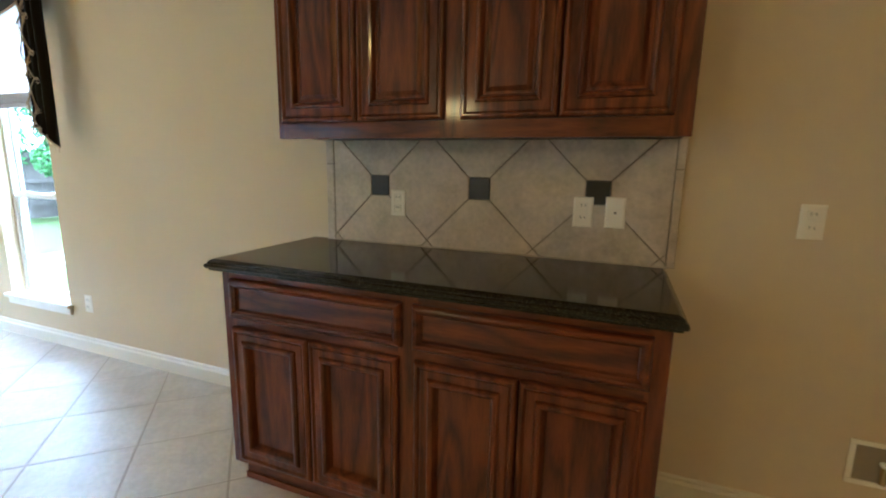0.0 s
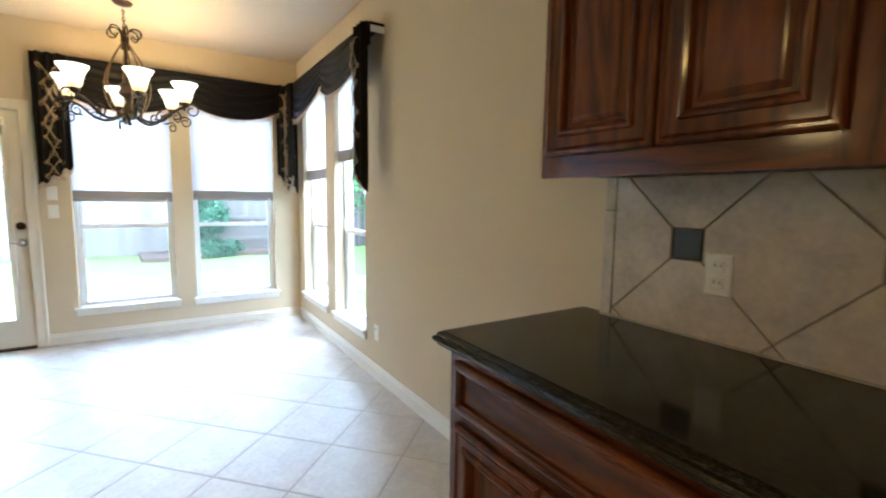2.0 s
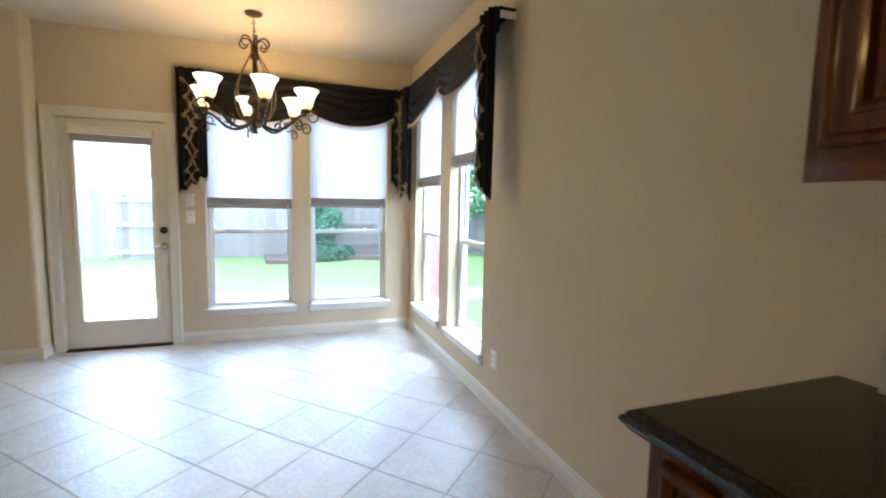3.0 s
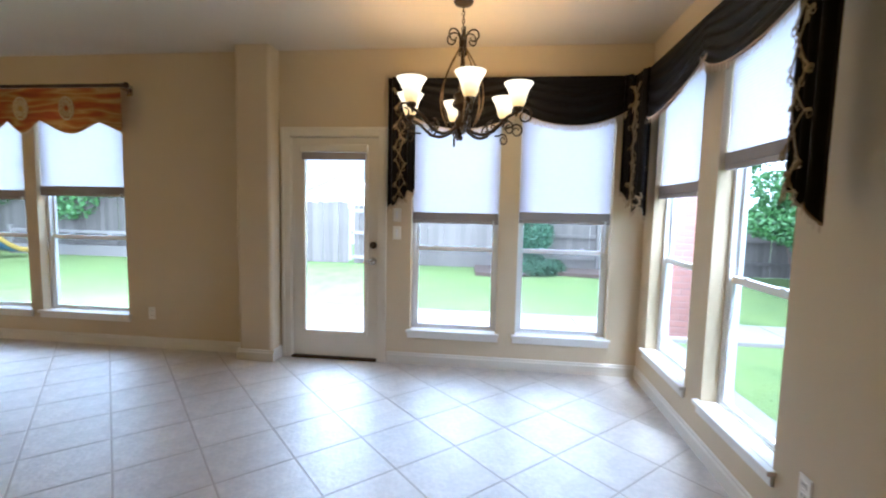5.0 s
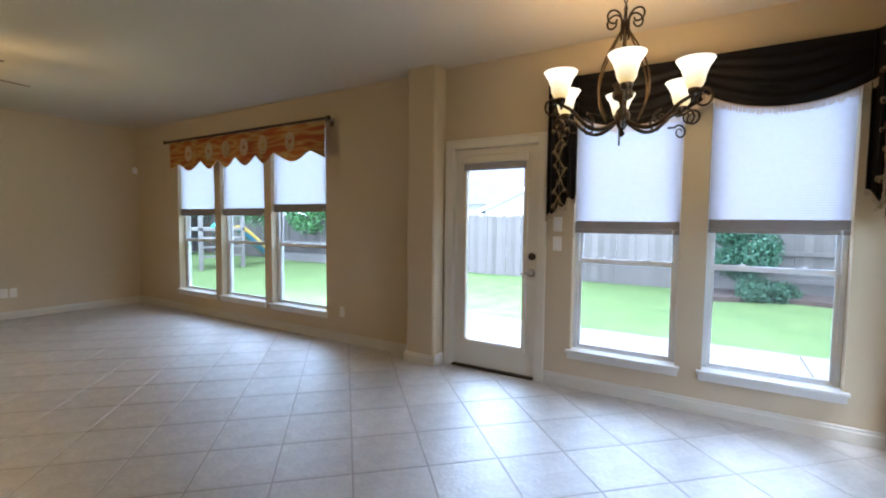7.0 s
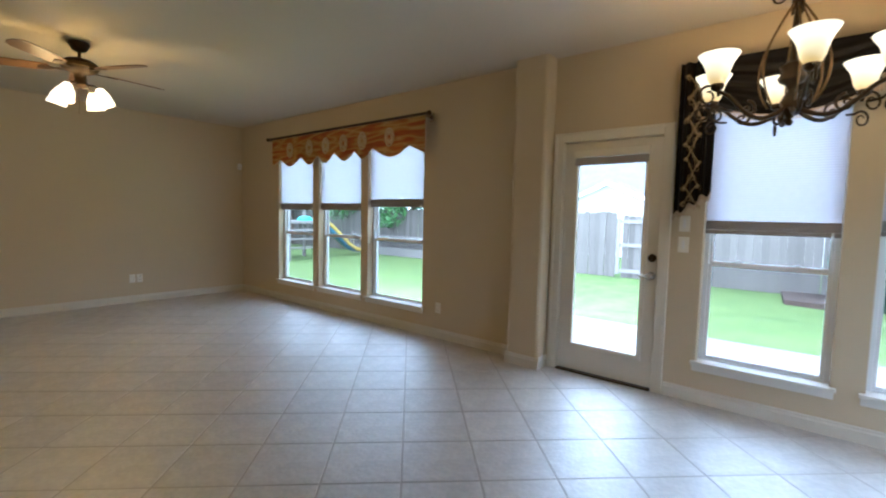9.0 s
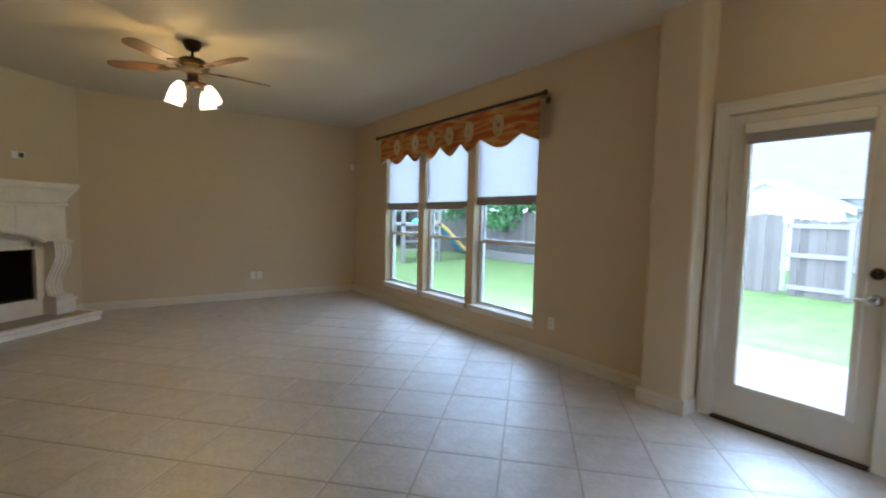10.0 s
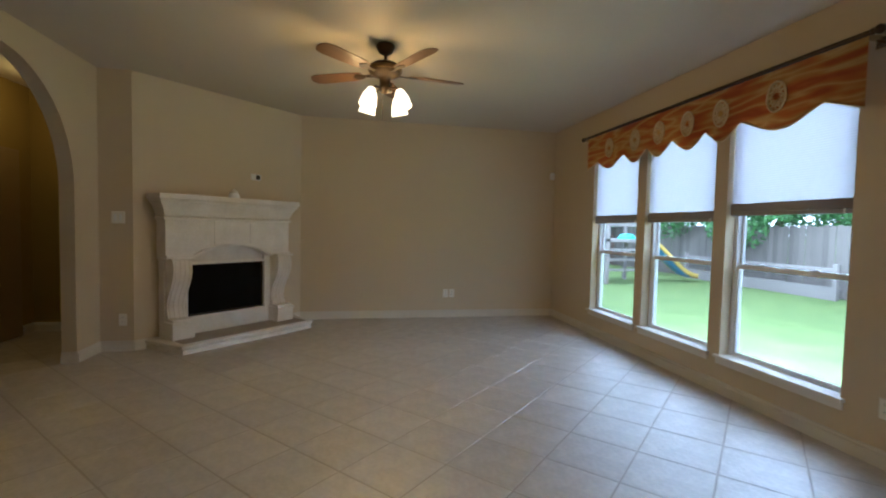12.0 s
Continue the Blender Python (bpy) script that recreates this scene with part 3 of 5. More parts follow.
# ---- the glazed back door ----
def patio_door():
    root = thing("door_1", (XW, 0, 0), "closed cream back door with one tall glass pane and a rolled shade", "door", kind="structure")
    a, b, t = DOOR
    e = 0.02
    part("jamb", boxes((-TW, 0.002, a - e, a, 0, t + e), (-TW, 0.002, b, b + e, 0, t + e), (-TW, 0.002, a, b, t, t + e)), M_cream, root)
    specs = []
    for o, dd in ((0.0, 0.018), (0.022, 0.024), (0.055, 0.016)):
        specs += [(0.002, dd, a - e - 0.065 + o * 1.0, a - e - 0.040 + o * 0.7, 0, t + e + 0.065 - o), (0.002, dd, b + e + 0.040 - o * 0.7, b + e + 0.065 - o, 0, t + e + 0.065 - o)]
    part("casing", boxes((0.002, 0.018, a - 0.085, a - 0.006, 0, t + 0.085), (0.002, 0.018, b + 0.006, b + 0.085, 0, t + 0.085), (0.002, 0.018, a - 0.006, b + 0.006, t + 0.006, t + 0.085),
                         (0.018, 0.026, a - 0.085, a - 0.062, 0, t + 0.085), (0.018, 0.026, b + 0.062, b + 0.085, 0, t + 0.085), (0.018, 0.026, a - 0.062, b + 0.062, t + 0.062, t + 0.085), bevel=0.003), M_cream, root)
    g0, g1, gz0, gz1 = 0.435, 0.99, 0.25, 1.88
    y0, y1 = a + 0.003, b - 0.003
    part("leaf", boxes((-0.055, -0.012, y0, g0, 0.018, t - 0.003), (-0.055, -0.012, g1, y1, 0.018, t - 0.003), (-0.055, -0.012, g0, g1, 0.018, gz0), (-0.055, -0.012, g0, g1, gz1, t - 0.003)), M_cream, root)
    fr = 0.03
    part("glass_frame", boxes((-0.014, 0.0, g0 - fr, g0 + 0.006, gz0 - fr, gz1 + fr), (-0.014, 0.0, g1 - 0.006, g1 + fr, gz0 - fr, gz1 + fr), (-0.014, 0.0, g0, g1, gz0 - fr, gz0 + 0.006), (-0.014, 0.0, g0, g1, gz1 - 0.006, gz1 + fr), bevel=0.004), M_cream, root)
    p = part("pane", boxes((-0.036, -0.032, g0, g1, gz0, gz1)), M_glass, root)
    p.visible_shadow = False
    part("shade_cassette", boxes((-0.01, 0.03, g0 - 0.03, g1 + 0.03, 1.850, 1.918), bevel=0.01), M_cream, root, "cream shade cassette")
    part("shade_roll", boxes((-0.006, 0.02, g0 - 0.015, g1 + 0.015, 1.786, 1.848), bevel=0.008), M_rail, root, "gathered taupe shade")
    part("threshold", boxes((-TW, 0.03, a, b, 0.0, 0.016), bevel=0.004), M_bronze, root, "dark metal threshold")
    for z in (0.28, 1.02, 1.78):
        part("hinge", tube([(0.004, a + 0.001, z - 0.05), (0.004, a + 0.001, z + 0.05)], 0.008), M_cream, root)
    def turned(r0, r1, z, nm, mat):
        bm = lathe([(0, 0), (r0, 0), (r0, 0.006), (r0 * 0.4, 0.012), (r0 * 0.38, 0.026), (r1, 0.036), (r1 * 1.05, 0.048), (r1 * 0.75, 0.062), (0, 0.066)], 20)
        ob = part(nm, bm, mat, root, smooth=True)
        ob.matrix_local = pose(-0.012, 1.065, z, 0, 90, 0)
    turned(0.032, 0.026, 0.905, "door_handle", M_nickel)
    part("handle_lever", tube([(0.035, 1.065, 0.905), (0.045, 1.04, 0.905), (0.045, 0.99, 0.903)], 0.009, 10, taper=(1, 0.7)), M_nickel, root)
    bm = lathe([(0, 0), (0.032, 0), (0.030, 0.01), (0.020, 0.014), (0.018, 0.02), (0, 0.021)], 20)
    bx = part("deadbolt", bm, M_bronze, root)
    bx.matrix_local = pose(-0.012, 1.065, 1.045, 0, 90, 0)
    part("thumb_turn", boxes((0.008, 0.03, 1.06, 1.07, 1.028, 1.062), bevel=0.003), M_bronze, root)
    part("door_latch", boxes((-0.012, -0.004, a + 0.012, a + 0.024, 1.06, 1.50), bevel=0.002), M_cream, root)


patio_door()


# ---- plates on the walls ----
def outlet(at, rz, label, blank=False, switch=False, group="wall outlets", gangs=1):
    """A wall plate that faces -y before its turn."""
    root = thing("light_switch" if switch else "wall_outlet", at, label, "light switch" if switch else "wall outlet", "" if switch else group, rz=rz)
    part("plate", framed(0.072 + 0.046 * (gangs - 1), 0.116, [(0.0, 0.0), (0.004, 0.003), (0.008, 0.004)], 0.001), M_plate, root)
    for z in (0.012, 0.100) if switch else (0.056,):
        s = part("screw", lathe([(0, 0), (0.0035, 0), (0.0025, 0.0015), (0, 0.0018)], 8), M_plate, root)
        s.matrix_local = pose(0.036, -0.005, z, 90, 0, 0)
    if blank:
        jack = part("phone_jack", boxes((0.029, 0.043, -0.0075, -0.005, 0.050, 0.066), bevel=0.0015), M_plate, root)
        part("slot", boxes((0.032, 0.040, -0.0082, -0.0076, 0.053, 0.061)), M_slot, jack)
    elif switch:
        for k in range(gangs):
            u = 0.046 * k
            part("rocker", boxes((u + 0.026, u + 0.046, -0.0095, -0.005, 0.026, 0.057), (u + 0.026, u + 0.046, -0.0075, -0.005, 0.0575, 0.090), bevel=0.0015), M_vinyl, root)
    elif not blank:
        for z in (0.020, 0.066):
            soc = part("socket", boxes((0.020, 0.052, -0.0075, -0.005, z, z + 0.030), bevel=0.003), M_plate, root)
            for x, h in ((0.028, 0.011), (0.042, 0.009)):
                part("slot", boxes((x, x + 0.0025, -0.0082, -0.0076, z + 0.014, z + 0.014 + h)), M_slot, soc)
    return root


def on_north(x, z, label, y=YN, **k):
    return outlet((x - 0.036, y - 0.001, z - 0.058), 0, label, **k)


def on_west(y, z, label, **k):
    return outlet((XW + 0.001, y - 0.036, z - 0.058), 90, label, **k)


on_north(1.186, 1.124, "ivory double wall outlet on the tan wall beside the cabinets")
on_north(-2.65, 0.34, "ivory wall outlet low on the wall beside the side window")
on_north(-0.325, 1.121, "ivory outlet on the tiled backsplash near a dark tile", y=3.308)
on_north(0.463, 1.121, "ivory outlet on the backsplash beside a phone plate", y=3.308)
on_north(0.578, 1.125, "ivory phone plate with one jack on the backsplash", y=3.308, switch=True, blank=True)
on_west(-1.085, 0.332, "white wall outlet low between the pillar and living room windows")
on_west(1.28, 1.162, "white rocker switch under another beside the back door", switch=True)
on_west(1.28, 1.318, "white rocker switch half under the hanging drape tail", switch=True)
for x in (-3.19, -3.10):
    outlet((x + 0.036, YS + 0.001, 0.285), 180, "white outlet, one of a pair low on the far wall")
outlet((0.49, DIAG_B[1] + 0.001, 1.25), 180, "white double switch on the narrow wall by the arch", switch=True, gangs=2)
outlet((0.435, DIAG_B[1] + 0.001, 0.25), 180, "white outlet low on the narrow wall by the arch")


def icemaker_box():
    root = thing("water_valve_box", (1.394, YN, 0.23), "open white recessed water valve box in the wall for a fridge", "valve box")
    w, h = 0.20, 0.165
    part("rim", boxes((0, w, -0.008, -0.001, 0, 0.018), (0, w, -0.008, -0.001, h - 0.018, h), (0, 0.018, -0.008, -0.001, 0.018, h - 0.018), (w - 0.018, w, -0.008, -0.001, 0.018, h - 0.018), bevel=0.002), M_plate, root)
    part("recess", boxes((0.018, w - 0.018, -0.004, -0.001, 0.018, h - 0.018)), M_dusk, root)
    part("valve", tube([(0.10, -0.012, 0.02), (0.10, -0.012, 0.07), (0.10, -0.02, 0.085)], 0.010), M_pipe, root, "brass valve stub")
    part("valve_wheel", lathe([(0, 0.09), (0.018, 0.09), (0.018, 0.098), (0, 0.10)], 12, 0.10, -0.02), M_vinyl, root)


icemaker_box()


def sensor():
    root = thing("motion_sensor", (-4.66, YS + 0.002, 2.024), "small white motion sensor high in the corner", "motion sensor")
    bm = lathe([(0, 0), (0.028, 0.0), (0.034, 0.02), (0.034, 0.07), (0.026, 0.095), (0, 0.10)], 16, 0, 0.03)
    part("housing", bm, M_vinyl, root, smooth=True)
    part("lens", boxes((-0.015, 0.015, 0.058, 0.068, 0.02, 0.05), bevel=0.004), M_plate, root)


sensor()


# ---- kitchen cabinets ----
RINGS = [(0.0, -0.004), (0.004, 0.002), (0.009, 0.005), (0.015, 0.005), (0.018, 0.001), (0.022, -0.002), (0.024, 0.0), (0.048, 0.0), (0.050, 0.006), (0.055, 0.011), (0.062, 0.012), (0.069, 0.009), (0.073, 0.002), (0.077, -0.008), (0.080, -0.017), (0.084, -0.0175)]
RAISED = [(0.0, -0.004), (0.004, 0.002), (0.009, 0.005), (0.015, 0.005), (0.018, 0.001), (0.022, -0.002), (0.024, 0.0), (0.052, 0.0), (0.055, 0.007), (0.062, 0.010), (0.068, 0.006), (0.072, -0.004), (0.076, -0.012), (0.086, -0.012), (0.098, -0.004), (0.102, -0.002)]
DRAWER = [(0.0, -0.004), (0.004, 0.002), (0.008, 0.006), (0.014, 0.008), (0.020, 0.007), (0.024, 0.002), (0.029, -0.003), (0.031, -0.013), (0.034, -0.015)]


def leaf(name, x0, x1, z0, z1, y, rings, parent, mat=M_wood):
    ob = part(name, framed(x1 - x0, z1 - z0, rings, 0.018), mat, parent)
    ob.matrix_local = pose(x0, y, z0)
    return ob


def base_cabinet():
    root = thing("base_cabinet", (0, 0, 0), "reddish mahogany-stained base cabinet with two drawers and four panelled doors", "kitchen cabinet")
    f, x0, x1 = 2.738, -0.77, 0.745
    part("carcass", boxes((x0, x1, f + 0.02, YN - 0.001, 0.10, 0.888)), M_wood, root)
    part("toe_kick", boxes((x0 + 0.03, x1 - 0.01, f + 0.06, YN - 0.02, 0.0, 0.10)), M_wood, root)
    part("base_moulding", boxes((x0 + 0.015, x1 - 0.005, f + 0.045, f + 0.06, 0.0, 0.075), (x0 + 0.015, x1 - 0.005, f + 0.035, f + 0.045, 0.0, 0.03), bevel=0.003), M_woodh, root)
    for a, b in ((x0, -0.715), (-0.035, 0.035), (0.692, x1)):
        part("stile", boxes((a, b, f, f + 0.02, 0.10, 0.888)), M_wood, root)
    for a, b in ((-0.715, -0.035), (0.035, 0.692)):
        for c, e in ((0.852, 0.888), (0.668, 0.728), (0.10, 0.145)):
            part("face_rail", boxes((a, b, f, f + 0.02, c, e)), M_woodh, root)
    leaf("drawer_front", -0.728, -0.020, 0.715, 0.862, f, DRAWER, root, M_woodh)
    leaf("drawer_front", 0.020, 0.702, 0.715, 0.862, f, DRAWER, root, M_woodh)
    for a, b in ((-0.724, -0.384), (-0.378, -0.030), (0.028, 0.358), (0.364, 0.700)):
        leaf("cabinet_door", a, b, 0.125, 0.678, f, RINGS, root)


def wall_cabinet():
    root = thing("wall_cabinet", (0, 0, 0), "reddish mahogany-stained wall cabinet with four raised-panel doors", "kitchen cabinet")
    f, x0, x1, z0, z1 = 3.03, -0.726, 0.770, 1.382, 2.43
    part("carcass", boxes((x0, x1, f + 0.02, YN - 0.001, z0 + 0.012, z1)), M_wood, root)
    for a, b in ((x0, -0.675), (-0.022, 0.068), (0.705, x1)):
        part("stile", boxes((a, b, f, f + 0.02, z0, z1)), M_wood, root)
    for a, b in ((-0.675, -0.022), (0.068, 0.705)):
        for c, e in ((z0, 1.462), (2.35, z1)):
            part("face_rail", boxes((a, b, f, f + 0.02, c, e)), M_woodh, root)
    bm = bmesh.new()
    prism(bm, [(f, z1), (f - 0.012, z1 + 0.01), (f - 0.05, z1 + 0.06), (f - 0.05, z1 + 0.075), (f + 0.02, z1 + 0.075), (f + 0.02, z1)], "x", x0 - 0.03, x1 + 0.03)
    part("crown_moulding", bm, M_woodh, root)
    for a, b in ((-0.699, -0.354), (-0.348, -0.004), (0.059, 0.384), (0.390, 0.716)):
        leaf("cabinet_door", a, b, 1.444, 2.37, f, RAISED, root)


base_cabinet()
wall_cabinet()

# the worktop with its shaped edge
bm = bmesh.new()
x0, x1, y0, y1 = -0.82, 0.775, 2.70, YN - 0.001
prof = [(0.012, 0.889), (0.012, 0.894), (0.004, 0.898), (0.0, 0.906), (0.003, 0.914), (0.010, 0.917), (0.010, 0.921), (0.014, 0.926), (0.022, 0.930)]
loops = []
for inset, z in prof:
    loops.append([bm.verts.new(c) for c in ((x0 + inset, y0 + inset, z), (x1 - inset, y0 + inset, z), (x1 - inset, y1, z), (x0 + inset, y1, z))])
for a, b in zip(loops, loops[1:]):
    for i in range(4):
        bm.faces.new((a[i], a[(i + 1) % 4], b[(i + 1) % 4], b[i]))
bm.faces.new([loops[-1][k] for k in (3, 2, 1, 0)])
bm.faces.new(loops[0])
bmesh.ops.recalc_face_normals(bm, faces=bm.faces)
worktop = thing("worktop", label="polished black granite worktop with a shaped edge on the base cabinet", category="worktop")
part("moulded_edge", bm, M_granite, worktop, "stepped granite edge")
part("slab", boxes((x0 + 0.024, x1 - 0.024, y0 + 0.024, y1, 0.9303, 0.9318)), M_granite, worktop)

part("caulk", tube([(-0.70, 3.3035, 0.9335), (x1 - 0.001, 3.3035, 0.9335)], 0.004, 6), M_bs, worktop, "pale bead of caulk")


# ---- backsplash ----
splash = thing("backsplash", (0, 0, 0), "grey-beige stone tile backsplash laid diagonally with small dark square tiles", "backsplash")
part("grout", boxes((-0.705, 0.795, 3.316, YN - 0.001, 0.931, 1.394)), M_bsg, splash)
cz, half, dot = 1.196, 0.2325, 0.045
left, right, lowz, topz = -0.660, 0.765, 0.934, 1.394


def splash_tile(poly, name="tile", mat=M_bs, out=0.0):
    poly = shrink(clip_rect(poly, left, right, lowz, topz), 0.0022)
    if len(clean(poly)) < 3:
        return
    bm = bmesh.new()
    slab_piece(bm, poly, lambda x, z, h: (x, 3.316 - h, z), 0.0, 0.008 + out, 0.0015)
    part(name, bm, mat, splash)


for k in range(-2, 4):
    c = -0.418 + 0.465 * k
    splash_tile([(c - dot, cz - dot), (c + dot, cz - dot), (c + dot, cz + dot), (c - dot, cz + dot)], "dark_tile", M_dot, 0.001)
    m_ = c + half
    splash_tile(clip_rect([(m_, cz - half), (m_ + half, cz), (m_, cz + half), (m_ - half, cz)], m_ - half + dot, m_ + half - dot, -9, 9))
    for s in (-1, 1):
        q = cz + s * half
        splash_tile(clip_rect([(c, q - half), (c + half, q), (c, q + half), (c - half, q)], -9, 9, cz + dot if s > 0 else -9, cz - dot if s < 0 else 9))
        q2 = cz + s * 2 * half
        splash_tile(clip_rect([(m_, q2 - half), (m_ + half, q2), (m_, q2 + half), (m_ - half, q2)], m_ - half + dot, m_ + half - dot, -9, 9))
for a, b in ((-0.705, left), (right, 0.795)):
    for z0, z1 in ((0.934, 1.285), (1.289, 1.394)):
        bm = bmesh.new()
        slab_piece(bm, [(a + 0.002, z0), (b - 0.002, z0), (b - 0.002, z1), (a + 0.002, z1)], lambda x, z, h: (x, 3.316 - h, z), 0.0, 0.008, 0.002)
        part("border_tile", bm, M_bs, splash)


# ---- black swags over the nook windows ----
def swag_cloth(w, z_top, z_left, z_right, z_mid, out, folds=5):
    """One draped swag from x = 0 to w, hanging deepest in the middle; -y is towards the room."""
    bm = bmesh.new()
    nu, nv = 30, 26
    grid, hem = [], []
    for i in range(nu + 1):
        u = i / nu
        ends = z_left + (z_right - z_left) * u
        drop = ends + (z_mid - (z_left + z_right) / 2) * (1 - (2 * u - 1) ** 2) ** 0.85
        col = []
        for j in range(nv + 1):
            v = j / nv
            z = z_top + (drop - z_top) * v
            sag = math.sin(math.pi * u)
            fold = math.sin(2 * math.pi * (folds * (v ** 0.8) + 0.25 * math.cos(2 * math.pi * u)))
            y = -out - 0.014 * fold * (0.35 + 0.65 * sag) * min(1, v * 4) - 0.035 * sag * v
            col.append(bm.verts.new((u * w, y, z)))
        hem.append((u * w, -out - 0.035 * math.sin(math.pi * u) - 0.006, drop))
        grid.append(col)
    for a, b in zip(grid, grid[1:]):
        for j in range(nv):
            bm.faces.new((a[j], a[j + 1], b[j + 1], b[j]))
    return bm, hem


def fringe_mesh(hem, drop=0.046):
    """A braid along a hem with hanging loops."""
    bm = bmesh.new()
    tube(hem, 0.005, 6, bm)
    rng = random.Random(len(hem))
    for a, b in zip(hem, hem[1:]):
        steps = max(1, int(math.dist(a, b) / 0.009))
        for s in range(steps):
            k = s / steps
            p = [a[i] + (b[i] - a[i]) * k for i in range(3)]
            L = drop * rng.uniform(0.75, 1.1)
            q = (p[0] + rng.uniform(-0.004, 0.004), p[1] + rng.uniform(-0.006, 0.004), p[2] - L)
            w = 0.0034
            v = [bm.verts.new(c) for c in ((p[0] - w, p[1], p[2]), (p[0] + w, p[1], p[2]), (q[0] + w, q[1], q[2]), (q[0] - w, q[1], q[2]))]
            bm.faces.new(v)
    return bm


def tail_cloth(w, z_top, z_low, z_high, out, flip=False):
    """A pleated tail whose slanted hem is lowest at x = 0 (or at w when flipped)."""
    bm = bmesh.new()
    nu, nv = 40, 8
    cols, hem = [], []
    for i in range(nu + 1):
        u = i / nu
        k = 1 - u if flip else u
        zb = z_low + (z_high - z_low) * k + 0.02 * math.sin(u * 6 * math.pi)
        y = -out + 0.022 * math.sin(u * 7 * math.pi) - 0.01
        col = []
        for j in range(nv + 1):
            v = j / nv
            z = z_top + (zb - z_top) * v
            col.append(bm.verts.new((u * w, y * (1 if v > 0.1 else 1), z)))
        cols.append(col)
        hem.append((u * w, y - 0.005, zb))
    for a, b in zip(cols, cols[1:]):
        for j in range(nv):
            bm.faces.new((a[j], a[j + 1], b[j + 1], b[j]))
    return bm, hem


def zigzag(w, z_top, z_low, out, seed):
    """Gold braid that meanders down a tail along its folded edges."""
    rng = random.Random(seed)
    bm = bmesh.new()
    n_ = 6
    pts = [(w * ((0.24 if (i + seed) % 2 else 0.76) + rng.uniform(-0.1, 0.1)), z_top + (z_low - z_top) * min(1, max(0, (i + (rng.uniform(-0.25, 0.25) if 0 < i < n_ else 0)) / n_))) for i in range(n_ + 1)]
    curve = []
    for (xa, za), (xb, zb) in zip(pts, pts[1:]):
        for s in range(14):
            t = s / 14
            e = t * t * (3 - 2 * t)
            curve.append((xa + (xb - xa) * e, -out - 0.04 - 0.012 * math.sin(t * math.pi), za + (zb - za) * t + 0.03 * math.sin(2 * math.pi * t)))
    tube(curve, 0.0034, 6, bm)
    for i in range(1, len(curve) - 1):
        if rng.random() < 0.45:
            continue
        c = curve[i]
        r_, tilt = rng.uniform(0.005, 0.013), rng.uniform(-0.8, 0.8)
        loop = []
        for a in np.linspace(0, 5.9, 9):
            u_, v_ = r_ * math.cos(a), 1.5 * r_ * math.sin(a) - r_
            loop.append((c[0] + u_ * math.cos(tilt) - v_ * math.sin(tilt), c[1] - 0.003, c[2] + u_ * math.sin(tilt) + v_ * math.cos(tilt)))
        tube(loop, 0.0018, 5, bm)
    return bm


def nook_valance(name, m, length, swags, tails, label, shade_top=2.442):
    root = thing(name, label=label, category="valance")
    root.matrix_world = m
    part("mounting_board", boxes((0.0, length, -0.10, -0.001, shade_top - 0.02, shade_top), bevel=0.003), M_swag, root)
    part("header_cloth", boxes((0.0, length, -0.106, -0.1005, shade_top - 0.14, shade_top)), M_swag, root)
    for e in (0.0, length - 0.012):
        part("board_end", boxes((e, e + 0.012, -0.10, -0.001, shade_top - 0.06, shade_top - 0.021)), M_vinyl, root, "pale board end")
    for x0, x1, zl, zr, zm in swags:
        bm, hem = swag_cloth(x1 - x0, shade_top - 0.003, zl, zr, zm, 0.115)
        s = part("swag", bm, M_swag, root, "draped black-brown satin swag", smooth=True)
        s.matrix_local = pose(x0, 0, 0)
        part("fringe", fringe_mesh(hem), M_fringe, s, "cream fringe along the swag")
    for k, (x0, x1, zl, flip) in enumerate(tails):
        bm, hem = tail_cloth(x1 - x0, shade_top - 0.001, zl, zl + 0.17, 0.125, flip)
        t = part("tail", bm, M_swag, root, "pleated black-brown satin tail", smooth=True)
        t.matrix_local = pose(x0, 0, 0)
        part("fringe", fringe_mesh(hem, 0.03), M_fringe, t)
        part("braid", zigzag(x1 - x0, shade_top - 0.1, zl + 0.08, 0.125, k), M_braid, t, "looping gold braid")
        part("braid", zigzag(x1 - x0, shade_top - 0.1, zl + 0.10, 0.13, k + 3), M_braid, t, "looping gold braid")
    return root


nook_valance("swag_valance", pose(XW, 1.225, 0, 0, 0, 90), 2.09,
             [(0.12, 1.10, 2.19, 2.19, 2.02), (1.04, 1.97, 2.20, 2.22, 2.05)], [(0.0, 0.23, 1.37, False), (1.87, 2.08, 1.36, True)],
             "black-brown satin swag valance with cream fringe over the two nook windows")
nook_valance("swag_valance", pose(-4.60, YN, 0, 0, 0, 0), 2.09,
             [(0.16, 1.13, 2.10, 2.23, 2.06), (1.05, 1.96, 2.23, 2.22, 2.09)], [(0.0, 0.20, 1.36, False), (1.89, 2.09, 1.36, True)],
             "black-brown satin swag valance with gold braid over the side windows")


